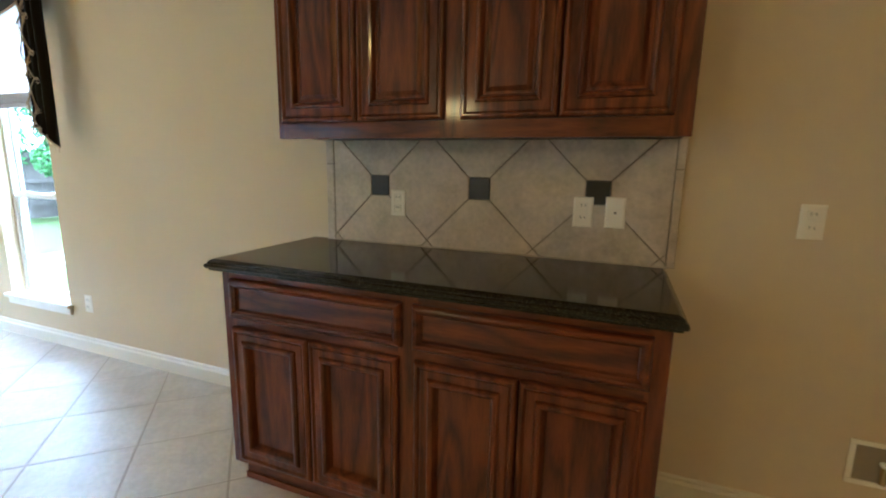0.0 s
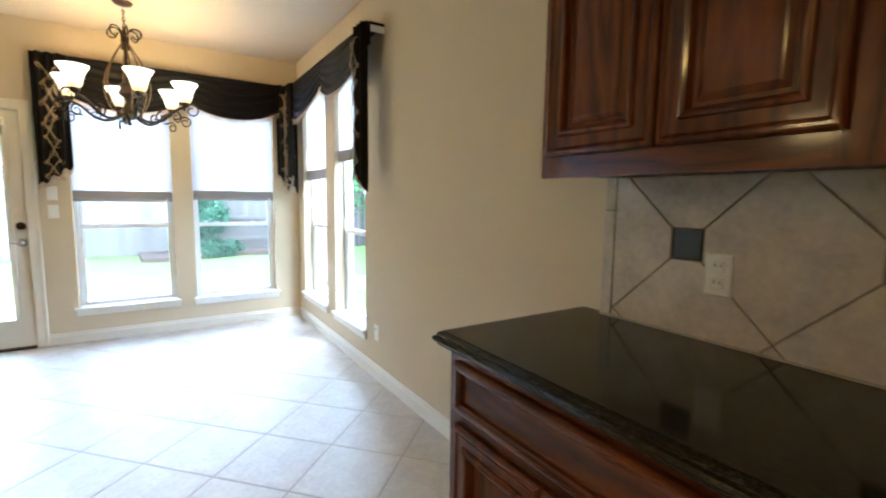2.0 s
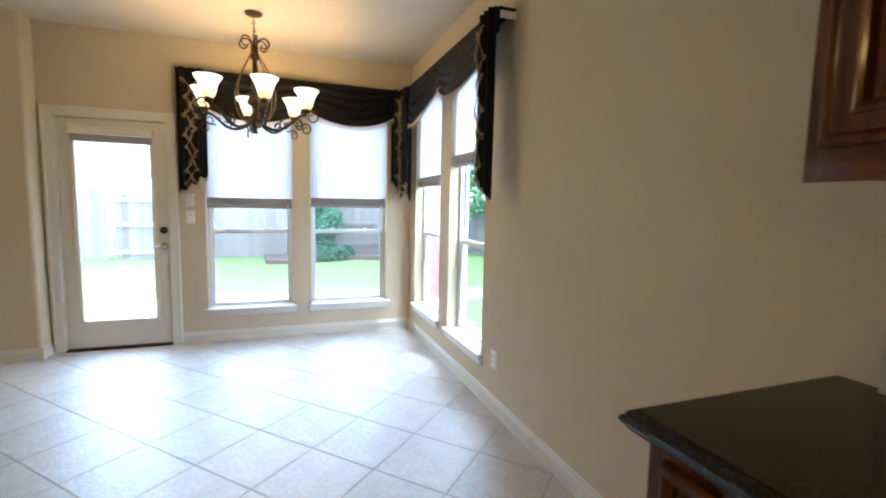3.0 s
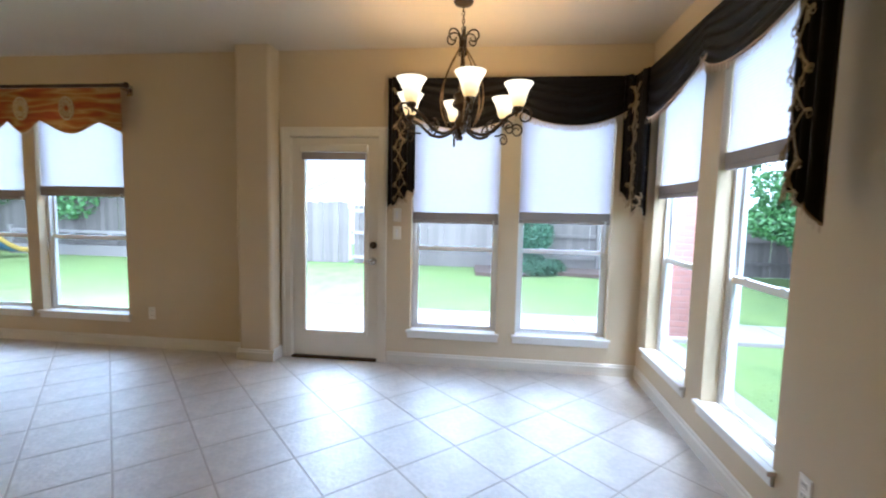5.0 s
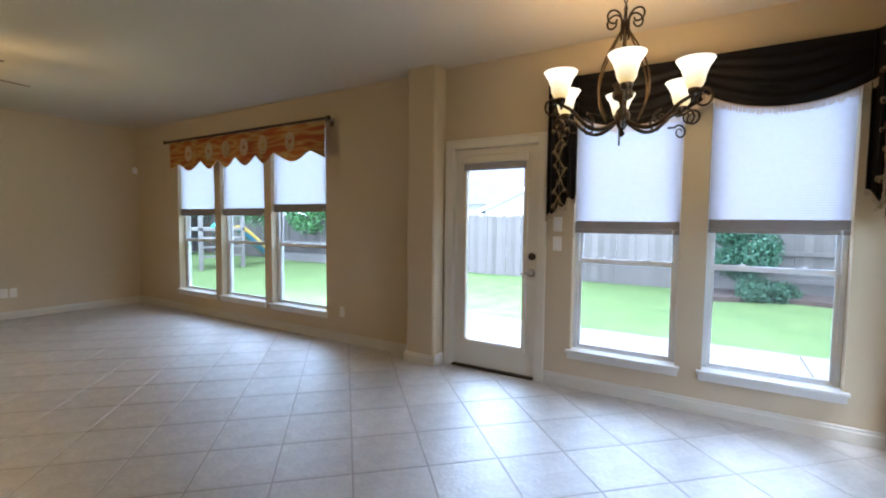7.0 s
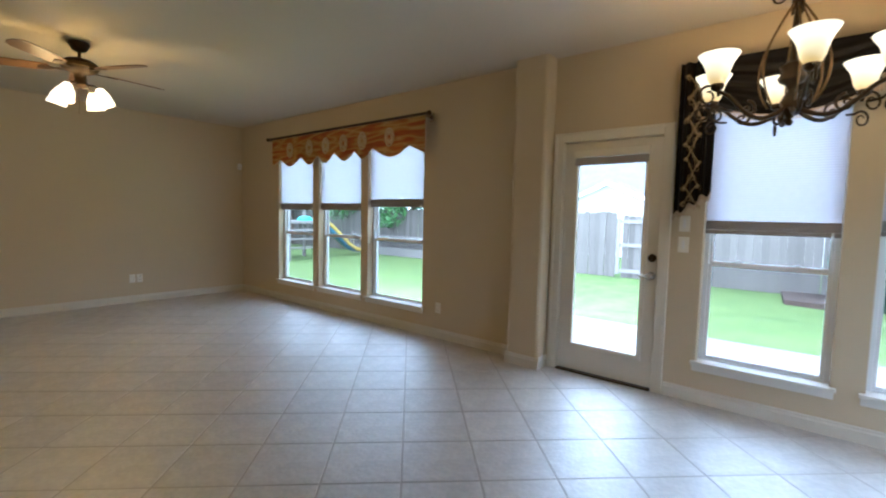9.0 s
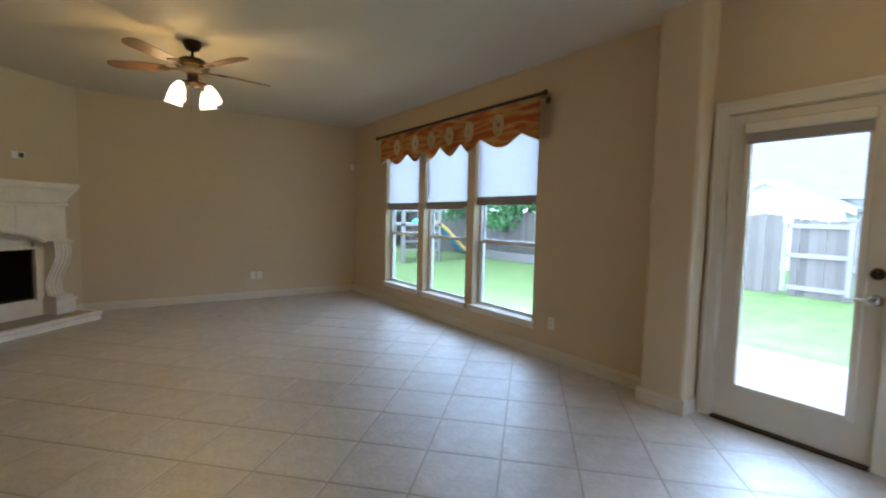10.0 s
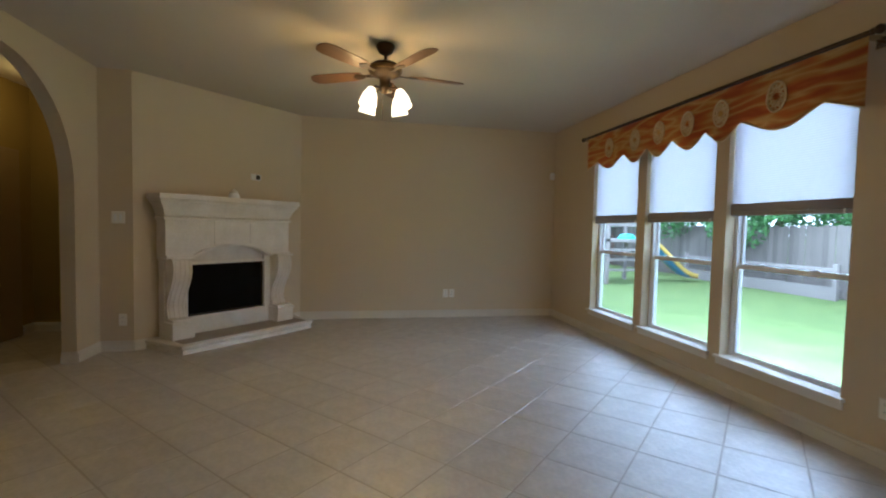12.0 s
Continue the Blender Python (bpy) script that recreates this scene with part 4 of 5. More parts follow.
# ---- printed valance over the living room windows ----
def printed_valance():
    root = thing("printed_valance", (-4.59, 0, 0), "rust-orange scalloped valance with cream medallions on a dark rod", "valance")
    centres = [-3.757, -3.290, -2.925, -2.560, -2.203, -1.737]
    cusps = [(-4.24, 2.01), (-4.03, 2.085), (-3.49, 2.095), (-3.121, 2.09), (-2.748, 2.098), (-2.365, 2.094), (-2.019, 2.10), (-1.42, 2.087), (-1.20, 2.0)]

    def hem(y):
        for (a, za), (b, zb) in zip(cusps, cusps[1:]):
            if a <= y <= b:
                t = (y - a) / (b - a)
                base = za + (zb - za) * t
                inner = any(a < c < b for c in centres)
                return base - (0.105 * math.sin(math.pi * t) ** 1.3 if inner else 0)
        return 2.0
    bm = bmesh.new()
    ys = np.linspace(-4.24, -1.20, 180)
    cols = []
    for y in ys:
        x = 0.005 * math.sin(y * 8.3) + 0.003 * math.sin(y * 21)
        z0, z1 = hem(y), 2.388
        cols.append([bm.verts.new((x * (1 - j / 6) + 0.004 * (j / 6), y, z0 + (z1 - z0) * j / 6)) for j in range(7)])
    for a, b in zip(cols, cols[1:]):
        for j in range(6):
            bm.faces.new((a[j], b[j], b[j + 1], a[j + 1]))
    bmesh.ops.solidify(bm, geom=bm.faces[:], thickness=0.003)
    part("cloth", bm, M_valance, root, "rust and amber waved print", smooth=True)
    bm = bmesh.new()
    tube([(0.005 * math.sin(y * 8.3) + 0.004, y, hem(y)) for y in ys], 0.005, 6, bm)
    part("hem_cord", bm, M_medal, root)
    for c in centres:
        bm = bmesh.new()
        for rr, w in ((1.0, 0.010), (0.62, 0.006)):
            tube([(0.014, c + 0.066 * rr * math.cos(a), 2.208 + 0.098 * rr * math.sin(a)) for a in np.linspace(0, 2 * math.pi, 25)], w * 0.95, 6, bm)
        disc = part("medallion", bm, M_medal, root, "cream oval medallion")
        for a in np.linspace(0, 2 * math.pi, 13)[:-1]:
            bm = tube([(0.014, c + 0.02 * math.cos(a), 2.208 + 0.025 * math.sin(a)), (0.016, c + 0.055 * math.cos(a), 2.208 + 0.082 * math.sin(a))], 0.0075, 5, taper=(0.5, 1))
            part("petal", bm, M_medal, disc)
    part("rod", tube([(-0.01, -4.34, 2.41), (-0.01, -1.20, 2.41)], 0.016, 12), M_bronze, root)
    for y in (-4.36, -1.18):
        s = 1 if y > -2 else -1
        bm = lathe([(0, 0), (0.018, 0.002), (0.02, 0.01), (0.012, 0.018), (0.024, 0.03), (0.028, 0.045), (0.018, 0.062), (0, 0.066)], 14)
        f = part("finial", bm, M_bronze, root, smooth=True)
        f.matrix_local = pose(-0.01, y - s * 0.02, 2.41, -90 * s, 0, 0)
    for y in (-4.30, -1.225):
        part("bracket", boxes((-0.129, -0.01, y - 0.012, y + 0.012, 2.38, 2.405), (-0.129, -0.12, y - 0.03, y + 0.03, 2.345, 2.435), bevel=0.003), M_nickel, root)


printed_valance()


# ---- chandelier ----
def chandelier(cx, cy):
    root = thing("chandelier", (cx, cy, 0), "dark bronze scroll chandelier with six lit amber glass shades", "chandelier")
    column = [(0, 1.83), (0.012, 1.835), (0.018, 1.85), (0.008, 1.865), (0.022, 1.88), (0.035, 1.91), (0.045, 1.95), (0.03, 1.985), (0.016, 2.0), (0.022, 2.03), (0.054, 2.05), (0.062, 2.07), (0.046, 2.10), (0.056, 2.125), (0.030, 2.145), (0.012, 2.16), (0.010, 2.40), (0.02, 2.43), (0.026, 2.46), (0.012, 2.49), (0.008, 2.54), (0, 2.55)]
    part("column", lathe(column, 16), M_bronze, root, smooth=True)
    bm = bmesh.new()
    z, k = 2.55, 0
    while z < CEIL - 0.03:
        pts = []
        for a in np.linspace(0, 2 * math.pi, 13):
            u, v = 0.009 * math.cos(a), 0.016 * math.sin(a)
            pts.append((u, 0, z + v) if k % 2 else (0, u, z + v))
        tube(pts, 0.0028, 6, bm)
        z += 0.024
        k += 1
    part("chain", bm, M_bronze, root)
    part("canopy", lathe([(0, CEIL - 0.03), (0.02, CEIL - 0.03), (0.055, CEIL - 0.018), (0.065, CEIL - 0.004), (0.065, CEIL - 0.001), (0, CEIL - 0.001)], 20), M_bronze, root, smooth=True)
    first = math.radians(12)
    for i in range(6):
        a = first + i * math.pi / 3
        ca, sa = math.cos(a), math.sin(a)
        def at(r, z, s=0.0):
            return (r * ca - s * sa, r * sa + s * ca, z)
        R = 0.385
        arm = [at(0.03, 1.95)]
        for t in np.linspace(0, 1, 14):
            arm.append(at(0.03 + (R - 0.03) * t, 1.92 - 0.065 * math.sin(math.pi * min(1, t * 1.25)) + 0.075 * t ** 2.2))
        ob = part("arm", tube(arm, 0.0115, 8, taper=(1.1, 0.8)), M_bronze, root, smooth=True)
        scroll = [at(R + 0.045 + (0.056 - 0.036 * k_) * math.cos(math.pi * (1 - 2.6 * k_)), 1.965 + (0.056 - 0.036 * k_) * math.sin(math.pi * (1 - 2.6 * k_))) for k_ in np.linspace(0, 1, 26)]
        part("scroll", tube(scroll, 0.0075, 6, taper=(1, 0.6)), M_bronze, ob, smooth=True)
        scroll = [at(0.30, 1.895)] + [at(R - 0.005 + (0.044 - 0.030 * k_) * math.cos(math.pi * (0.8 - 2.7 * k_)), 1.875 + (0.044 - 0.030 * k_) * math.sin(math.pi * (0.8 - 2.7 * k_))) for k_ in np.linspace(0, 1, 24)]
        part("scroll", tube(scroll, 0.0065, 6, taper=(1, 0.6)), M_bronze, ob, smooth=True)
        scroll = [at(0.22 + (0.045 * (1 - q / 22)) * math.sin(-q * 0.42), 1.905 + 0.045 * (1 - q / 22) * math.cos(q * 0.42)) for q in range(22)]
        part("scroll", tube(scroll, 0.0075, 6, taper=(1, 0.6)), M_bronze, ob, smooth=True)
        bow = [at(0.018 + 0.135 * math.sin(math.pi * (0.16 + 0.84 * t) ** 0.85), 1.935 + 0.50 * t) for t in np.linspace(0, 1, 18)]
        part("bow", tube(bow, 0.0052, 6), M_gold, root, smooth=True)
        if i % 2 == 0 or True:
            crown = [at(0.022, 2.38)] + [at(0.074 + (0.052 - 0.030 * k_) * math.cos(math.pi * (1 - 1.95 * k_)), 2.49 + (0.052 - 0.030 * k_) * math.sin(math.pi * (1 - 1.95 * k_))) for k_ in np.linspace(0, 1, 18)]
            part("crown_scroll", tube(crown, 0.0055, 6), M_bronze, root, smooth=True)
        cup = lathe([(0, 1.985), (0.012, 1.99), (0.028, 2.0), (0.032, 2.02), (0.022, 2.03), (0, 2.032)], 14, R * ca, R * sa)
        part("cup", cup, M_bronze, ob, smooth=True)
        glass = [(r_ * 0.84, 2.022 + (z_ - 2.102) * 0.86) for r_, z_ in ((0.030, 2.102), (0.044, 2.115), (0.056, 2.14), (0.064, 2.18), (0.078, 2.22), (0.104, 2.262), (0.110, 2.272), (0.107, 2.272), (0.075, 2.222), (0.060, 2.18), (0.052, 2.14), (0.040, 2.118), (0.0, 2.112))]
        g = part("glass_shade", lathe(glass, 24, R * ca, R * sa), M_lampglass, ob, "lit amber glass bell shade", smooth=True)
        g.visible_shadow = False
        bulb(cx + R * ca, cy + R * sa, 2.13, 0.42, (1.0, 0.60, 0.23))
    return root


chandelier(-3.91, 1.885)


# ---- ceiling fan ----
def ceiling_fan(cx, cy):
    root = thing("ceiling_fan", (cx, cy, 0), "bronze ceiling fan with brown blades and lit glass lights", "ceiling fan")
    part("canopy", lathe([(0, CEIL - 0.001), (0.07, CEIL - 0.001), (0.075, CEIL - 0.02), (0.05, CEIL - 0.07), (0.02, CEIL - 0.085), (0, CEIL - 0.085)], 24), M_bronze, root, smooth=True)
    part("down_rod", lathe([(0, 2.66), (0.012, 2.66), (0.012, 2.58), (0, 2.58)], 12), M_bronze, root)
    part("motor", lathe([(0, 2.59), (0.03, 2.588), (0.09, 2.57), (0.125, 2.545), (0.13, 2.51), (0.118, 2.48), (0.07, 2.462), (0.045, 2.45), (0.04, 2.40), (0.055, 2.385), (0.055, 2.35), (0.02, 2.335), (0, 2.333)], 28), M_bronze, root, "dark bronze motor with gold bands", smooth=True)
    part("motor_band", lathe([(0.128, 2.535), (0.134, 2.53), (0.134, 2.505), (0.128, 2.50)], 28), M_gold, root)
    for i in range(5):
        a = math.radians(-172 + 72 * i)
        bm = bmesh.new()
        outline = [(0.20, -0.045), (0.30, -0.062), (0.58, -0.068), (0.64, -0.055), (0.665, -0.02), (0.665, 0.02), (0.64, 0.055), (0.58, 0.068), (0.30, 0.062), (0.20, 0.045)]
        prism(bm, outline, "z", -0.003, 0.003)
        bl = part("blade", bm, M_blade, root, "brown wood fan blade")
        bl.matrix_local = pose(0, 0, 2.49, 0, 0, math.degrees(a)) @ pose(0, 0, 0, 11, 0, 0)
        bm = bmesh.new()
        prism(bm, [(0.10, -0.022), (0.17, -0.012), (0.24, -0.04), (0.28, 0.0), (0.24, 0.04), (0.17, 0.012), (0.10, 0.022)], "z", -0.010, -0.0035)
        part("blade_iron", bm, M_bronze, bl)
    for i in range(4):
        a = math.radians(45 + 90 * i)
        ca, sa = math.cos(a), math.sin(a)
        arm = part("light_arm", tube([(0.03 * ca, 0.03 * sa, 2.37), (0.11 * ca, 0.11 * sa, 2.365), (0.15 * ca, 0.15 * sa, 2.335)], 0.010, 8), M_bronze, root, smooth=True)
        g = part("glass_shade", lathe([(0.022, 0.0), (0.030, -0.015), (0.046, -0.05), (0.052, -0.085), (0.058, -0.12), (0.055, -0.12), (0.048, -0.085), (0.02, -0.02), (0, -0.018)], 20), M_fanglass, arm, "lit frosted glass shade", smooth=True)
        g.matrix_local = pose(0.15 * ca, 0.15 * sa, 2.34, 0, 0, math.degrees(a)) @ pose(0, 0, 0, 0, -18, 0) @ Matrix.Diagonal((1.2, 1.2, 1.2, 1))
        g.visible_shadow = False
        bulb(cx + 0.18 * ca, cy + 0.18 * sa, 2.24, 0.92, (1.0, 0.57, 0.14))
    part("pull_chain", tube([(0.02, 0.03, 2.34), (0.02, 0.03, 2.12)], 0.0015, 5), M_gold, root)


ceiling_fan(-2.04, -2.82)


# ---- fireplace ----
def fireplace():
    ang = 45
    root = thing("fireplace", (DIAG_A[0] - 0.025, DIAG_A[1] - 0.025, 0), "pale cast-stone fireplace with scrolled legs and a dark firebox", "fireplace", rz=ang)
    # x runs along the wall, y out into the room
    u0, u1 = 0.30, 1.97
    c = (u0 + u1) / 2
    def moulding(name, prof, mat=M_stone):
        """prof: (overhang past the frieze, z), swept round front and sides."""
        bm = bmesh.new()
        f0, f1, n0 = 0.385, 1.885, 0.19
        loops = [[bm.verts.new(p) for p in ((f0 - o, 0.002, z), (f0 - o, n0 + o, z), (f1 + o, n0 + o, z), (f1 + o, 0.002, z))] for o, z in prof]
        for a, b in zip(loops, loops[1:]):
            for i in range(4):
                bm.faces.new((a[i], a[(i + 1) % 4], b[(i + 1) % 4], b[i]))
        bm.faces.new(loops[-1])
        bm.faces.new(loops[0][::-1])
        bmesh.ops.recalc_face_normals(bm, faces=bm.faces)
        return part(name, bm, mat, root)
    moulding("mantel_shelf", [(0.085, 1.462), (0.095, 1.468), (0.095, 1.508), (0.088, 1.516), (0.0, 1.517)])
    moulding("cornice", [(0.0, 1.305), (0.012, 1.31), (0.012, 1.325), (0.02, 1.34), (0.035, 1.38), (0.06, 1.42), (0.078, 1.44), (0.078, 1.461)])
    moulding("necking", [(0.0, 1.262), (0.018, 1.268), (0.022, 1.282), (0.014, 1.295), (0.0, 1.303)])
    # frieze with an arched lower edge
    def arch_z(u, rise):
        t = (u - c) / 0.46
        return 0.915 + rise * max(0, 1 - t * t) ** 0.8
    bm = bmesh.new()
    us = np.linspace(0.385, 1.885, 49)
    for a, b in zip(us, us[1:]):
        v = [(a, arch_z(a, 0.12)), (b, arch_z(b, 0.12)), (b, 1.262), (a, 1.262)]
        prism(bm, v, "y", 0.002, 0.19)
    bmesh.ops.remove_doubles(bm, verts=bm.verts, dist=1e-5)
    part("frieze", bm, M_stone, root)
    for u in (0.93, 1.37):
        part("frieze_joint", boxes((u - 0.0015, u + 0.0015, 0.189, 0.1915, arch_z(u, 0.12) + 0.003, 1.26)), M_hearth, root)
    for lo_, th, out in ((0.0, 0.026, 0.222), (0.028, 0.014, 0.205)):
        bm = bmesh.new()
        for a, b in zip(us, us[1:]):
            v = [(a, arch_z(a, 0.12) - lo_ - th), (b, arch_z(b, 0.12) - lo_ - th), (b, arch_z(b, 0.12) - lo_), (a, arch_z(a, 0.12) - lo_)]
            prism(bm, v, "y", 0.002, out)
        bmesh.ops.remove_doubles(bm, verts=bm.verts, dist=1e-5)
        part("arch_moulding", bm, M_stone, root)
    g0, g1, z0, z1 = 0.69, 1.635, 0.268, 0.812
    part("surround", boxes((0.40, g0, 0.002, 0.12, 0.092, 0.878), (g1, 1.87, 0.002, 0.12, 0.092, 0.878), (g0, g1, 0.002, 0.12, 0.092, z0)), M_stone, root)
    bm = bmesh.new()
    us = np.linspace(g0, g1, 25)
    for a, b in zip(us, us[1:]):
        prism(bm, [(a, z1), (b, z1), (b, arch_z(b, 0.12) - 0.037), (a, arch_z(a, 0.12) - 0.043)], "y", 0.002, 0.075)
    bmesh.ops.remove_doubles(bm, verts=bm.verts, dist=1e-5)
    part("arch_panel", bm, M_stone, root)
    part("opening_trim", boxes((g0 - 0.02, g0 + 0.004, 0.12, 0.132, z0 - 0.02, z1 + 0.02), (g1 - 0.004, g1 + 0.02, 0.12, 0.132, z0 - 0.02, z1 + 0.02), (g0, g1, 0.12, 0.132, z1 - 0.004, z1 + 0.02), bevel=0.003), M_stone, root)
    # Flat black block: the dark of the hollow firebox is in its colour.
    part("firebox_block", boxes((g0, g1, 0.02, 0.075, z0, z1)), M_firebox, root, "flat black block in place of the dark firebox hollow")
    part("firebox_frame", boxes((g0, g0 + 0.018, 0.075, 0.085, z0, z1), (g1 - 0.018, g1, 0.075, 0.085, z0, z1), (g0, g1, 0.075, 0.085, z1 - 0.018, z1), (g0, g1, 0.075, 0.085, z0, z0 + 0.018)), M_bronze, root)
    # scrolled legs
    prof = []
    for t in np.linspace(0, 1, 26):
        z = 0.875 - 0.60 * t
        n_ = 0.215 + 0.055 * math.cos(t * math.pi * 1.05) + 0.030 * math.sin(t * math.pi * 2.0) + 0.035 * max(0, t - 0.8) * 3
        prof.append((n_, z))
    for a, b in ((0.395, 0.625), (1.645, 1.875)):
        bm = bmesh.new()
        prism(bm, [(0.12, 0.875)] + prof + [(0.12, 0.275)], "x", a + 0.02, b - 0.02)
        leg = part("leg", bm, M_stone, root, "scrolled stone leg")
        for k in range(4):
            x = a + 0.045 + k * (b - a - 0.09) / 3
            part("rib", tube([(x, p[0] + 0.002, p[1]) for p in prof], 0.0065, 6), M_stone, leg)
        part("leg_cap", boxes((a, b, 0.12, 0.295, 0.872, 0.893), bevel=0.006), M_stone, leg)
        part("leg_block", boxes((a, b, 0.12, 0.30, 0.092, 0.235), (a - 0.008, b + 0.008, 0.12, 0.312, 0.235, 0.262), (a + 0.01, b - 0.01, 0.12, 0.285, 0.262, 0.29), bevel=0.006), M_stone, leg)
    bm = bmesh.new()
    outer = [(0.19, 0.004), (0.30, 0.53), (1.89, 0.53), (2.00, 0.004)]
    lev = [(0.0, 0.0), (0.0, 0.04), (0.01, 0.048), (-0.012, 0.06), (-0.012, 0.082), (0.0, 0.09)]
    loops = []
    for o, z in lev:
        loops.append([bm.verts.new((x + (o if x < 1 else -o), y - (o if y > 0.1 else 0), z)) for x, y in outer])
    for a, b in zip(loops, loops[1:]):
        for i in range(4):
            bm.faces.new((a[i], a[(i + 1) % 4], b[(i + 1) % 4], b[i]))
    bm.faces.new(loops[-1])
    bm.faces.new(loops[0][::-1])
    bmesh.ops.recalc_face_normals(bm, faces=bm.faces)
    part("hearth", bm, M_stone, root, "low pale stone hearth step")
    part("hearth_top", boxes((0.33, 1.86, 0.14, 0.48, 0.0905, 0.094), bevel=0.001), M_hearth, root, "brown stone inlay")
    part("gas_key", lathe([(0, 0), (0.012, 0), (0.012, 0.004), (0.004, 0.006), (0, 0.012)], 10), M_bronze, root).matrix_local = pose(0.36, 0.003, 0.53, -90, 0, 0)
    return root


fire = fireplace()
fire.scale = (0.96, 1.0, 1.025)


def at_fire(u, n, z):
    return fire.matrix_world @ Vector((u, n, z))


p_ = at_fire(1.10, 0.20, 1.518)
jar = thing("jar", tuple(p_), "small white lidded jar on the mantel shelf", "jar")
part("body", lathe([(0, 0), (0.032, 0), (0.042, 0.02), (0.044, 0.045), (0.034, 0.066), (0.03, 0.07), (0, 0.07)], 18), M_vinyl, jar, smooth=True)
part("lid", lathe([(0, 0.07), (0.032, 0.0705), (0.028, 0.084), (0.008, 0.09), (0.01, 0.10), (0, 0.103)], 18), M_plate, jar, "ivory lid with a knob", smooth=True)
p_ = at_fire(0.70, 0.001, 1.80)
jar.scale = (1.35, 1.35, 1.35)
box_ = thing("cable_outlet", tuple(p_), "white recessed cable outlet above the mantel with dark cables", "wall outlet", rz=225)
part("rim", boxes((-0.065, 0.065, -0.006, 0, 0, 0.008), (-0.065, 0.065, -0.006, 0, 0.062, 0.07), (-0.065, -0.057, -0.006, 0, 0.008, 0.062), (0.057, 0.065, -0.006, 0, 0.008, 0.062), (-0.057, 0.0, -0.005, 0, 0.008, 0.062), bevel=0.0015), M_vinyl, box_)
part("recess", boxes((0.0, 0.057, -0.003, -0.0005, 0.008, 0.062)), M_slot, box_)
part("cable", tube([(0.01, -0.006, 0.045), (0.03, -0.012, 0.03), (0.052, -0.006, 0.034)], 0.005, 6), M_slot, box_)


# ---- the hall door and lamp ----
def hall_door():
    root = thing("door_2", (1.75, -4.74, 0), "closed six-panel hall door with shade in its dark tan colour", "door", kind="structure", rz=90)
    w, h = 0.79, 2.0
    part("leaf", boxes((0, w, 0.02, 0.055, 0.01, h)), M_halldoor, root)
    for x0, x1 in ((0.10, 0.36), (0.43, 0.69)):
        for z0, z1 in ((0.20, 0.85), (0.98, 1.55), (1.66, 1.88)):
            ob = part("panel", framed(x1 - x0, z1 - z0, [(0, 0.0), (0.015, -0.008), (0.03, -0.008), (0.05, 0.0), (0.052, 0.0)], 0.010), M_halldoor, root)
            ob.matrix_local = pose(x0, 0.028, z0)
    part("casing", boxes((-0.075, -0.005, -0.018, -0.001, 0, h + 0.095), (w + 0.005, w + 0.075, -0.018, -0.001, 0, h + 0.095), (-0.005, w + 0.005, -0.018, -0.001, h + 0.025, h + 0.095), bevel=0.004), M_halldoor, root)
    kn = part("door_handle", lathe([(0, 0), (0.03, 0), (0.03, 0.006), (0.01, 0.012), (0.01, 0.03), (0.026, 0.045), (0.022, 0.06), (0, 0.064)], 16), M_nickel, root, smooth=True)
    kn.matrix_local = pose(w - 0.07, 0.02, 0.93, 90, 0, 0)


hall_door()


def flush_lamp(x, y, watts, label, colour=(1.0, 0.62, 0.26)):
    root = thing("ceiling_light", (x, y, 0), label, "ceiling light")
    part("pan", lathe([(0, CEIL - 0.001), (0.14, CEIL - 0.001), (0.145, CEIL - 0.02), (0.13, CEIL - 0.03), (0, CEIL - 0.03)], 24), M_bronze, root, smooth=True)
    part("diffuser", lathe([(0.128, CEIL - 0.031), (0.12, CEIL - 0.06), (0.08, CEIL - 0.09), (0, CEIL - 0.10)], 24), M_lampglass, root, smooth=True)
    bulb(x, y, CEIL - 0.16, watts, colour, size=0.1)


flush_lamp(1.2, -4.3, 1.1, "lit flush ceiling light in the hall", (1.0, 0.62, 0.15))
flush_lamp(1.75, 0.2, 2.8, "lit flush ceiling light in the kitchen", (1.0, 0.54, 0.11))


# ---- outdoors ----
GZ = -0.12
gs = 40
bm = bmesh.new()
vs = [bm.verts.new((x, y, GZ)) for x, y in ((-900, -900), (900, -900), (900, 900), (-900, 900))]
bm.faces.new(vs)
link_mesh("ground", bm, M_grass, kind="structure")
link_mesh("foundation", boxes((XW - TW, XE + TW, YS - TW, YN + TW, GZ - 0.2, -0.101)), M_conc, kind="structure")

slabs = [(-7.2, -4.885, -1.4, 0.9), (-7.2, -4.885, 0.912, 3.2), (-7.2, -4.885, 3.212, 4.2), (-4.87, -3.6, 3.55, 4.15), (-7.15, -6.28, 4.212, 5.6), (-7.15, -6.28, 5.612, 7.0)]
pv = new("pavement")
tagged(pv, "pale concrete patio slabs", kind="structure")
for s in slabs:
    link_mesh("slab", boxes((*s, GZ - 0.05, GZ + 0.05), bevel=0.008), M_conc, pv)

# grass
rng = np.random.default_rng(3)
N = 40000
gx, gy = rng.uniform(-12.3, -4.6, N), rng.uniform(-15, 9, N)
keep = ~((gx > -7.25) & (gy > -1.45) & (gy < 4.25)) & ~((gx > -7.2) & (gx < -6.22) & (gy > 4) & (gy < 7.05)) & ~((gx > -4.9) & (gx < -3.55) & (gy < 4.2) & (gy > 3.3)) & ~((gx > -4.95) & (gy < 3.6))
gx, gy = gx[keep], gy[keep]
n_ = len(gx)
hgt, ang, lean = rng.uniform(0.003, 0.007, n_), rng.uniform(0, math.pi, n_), rng.uniform(-0.035, 0.035, (n_, 2))
v = np.zeros((n_, 3, 3))
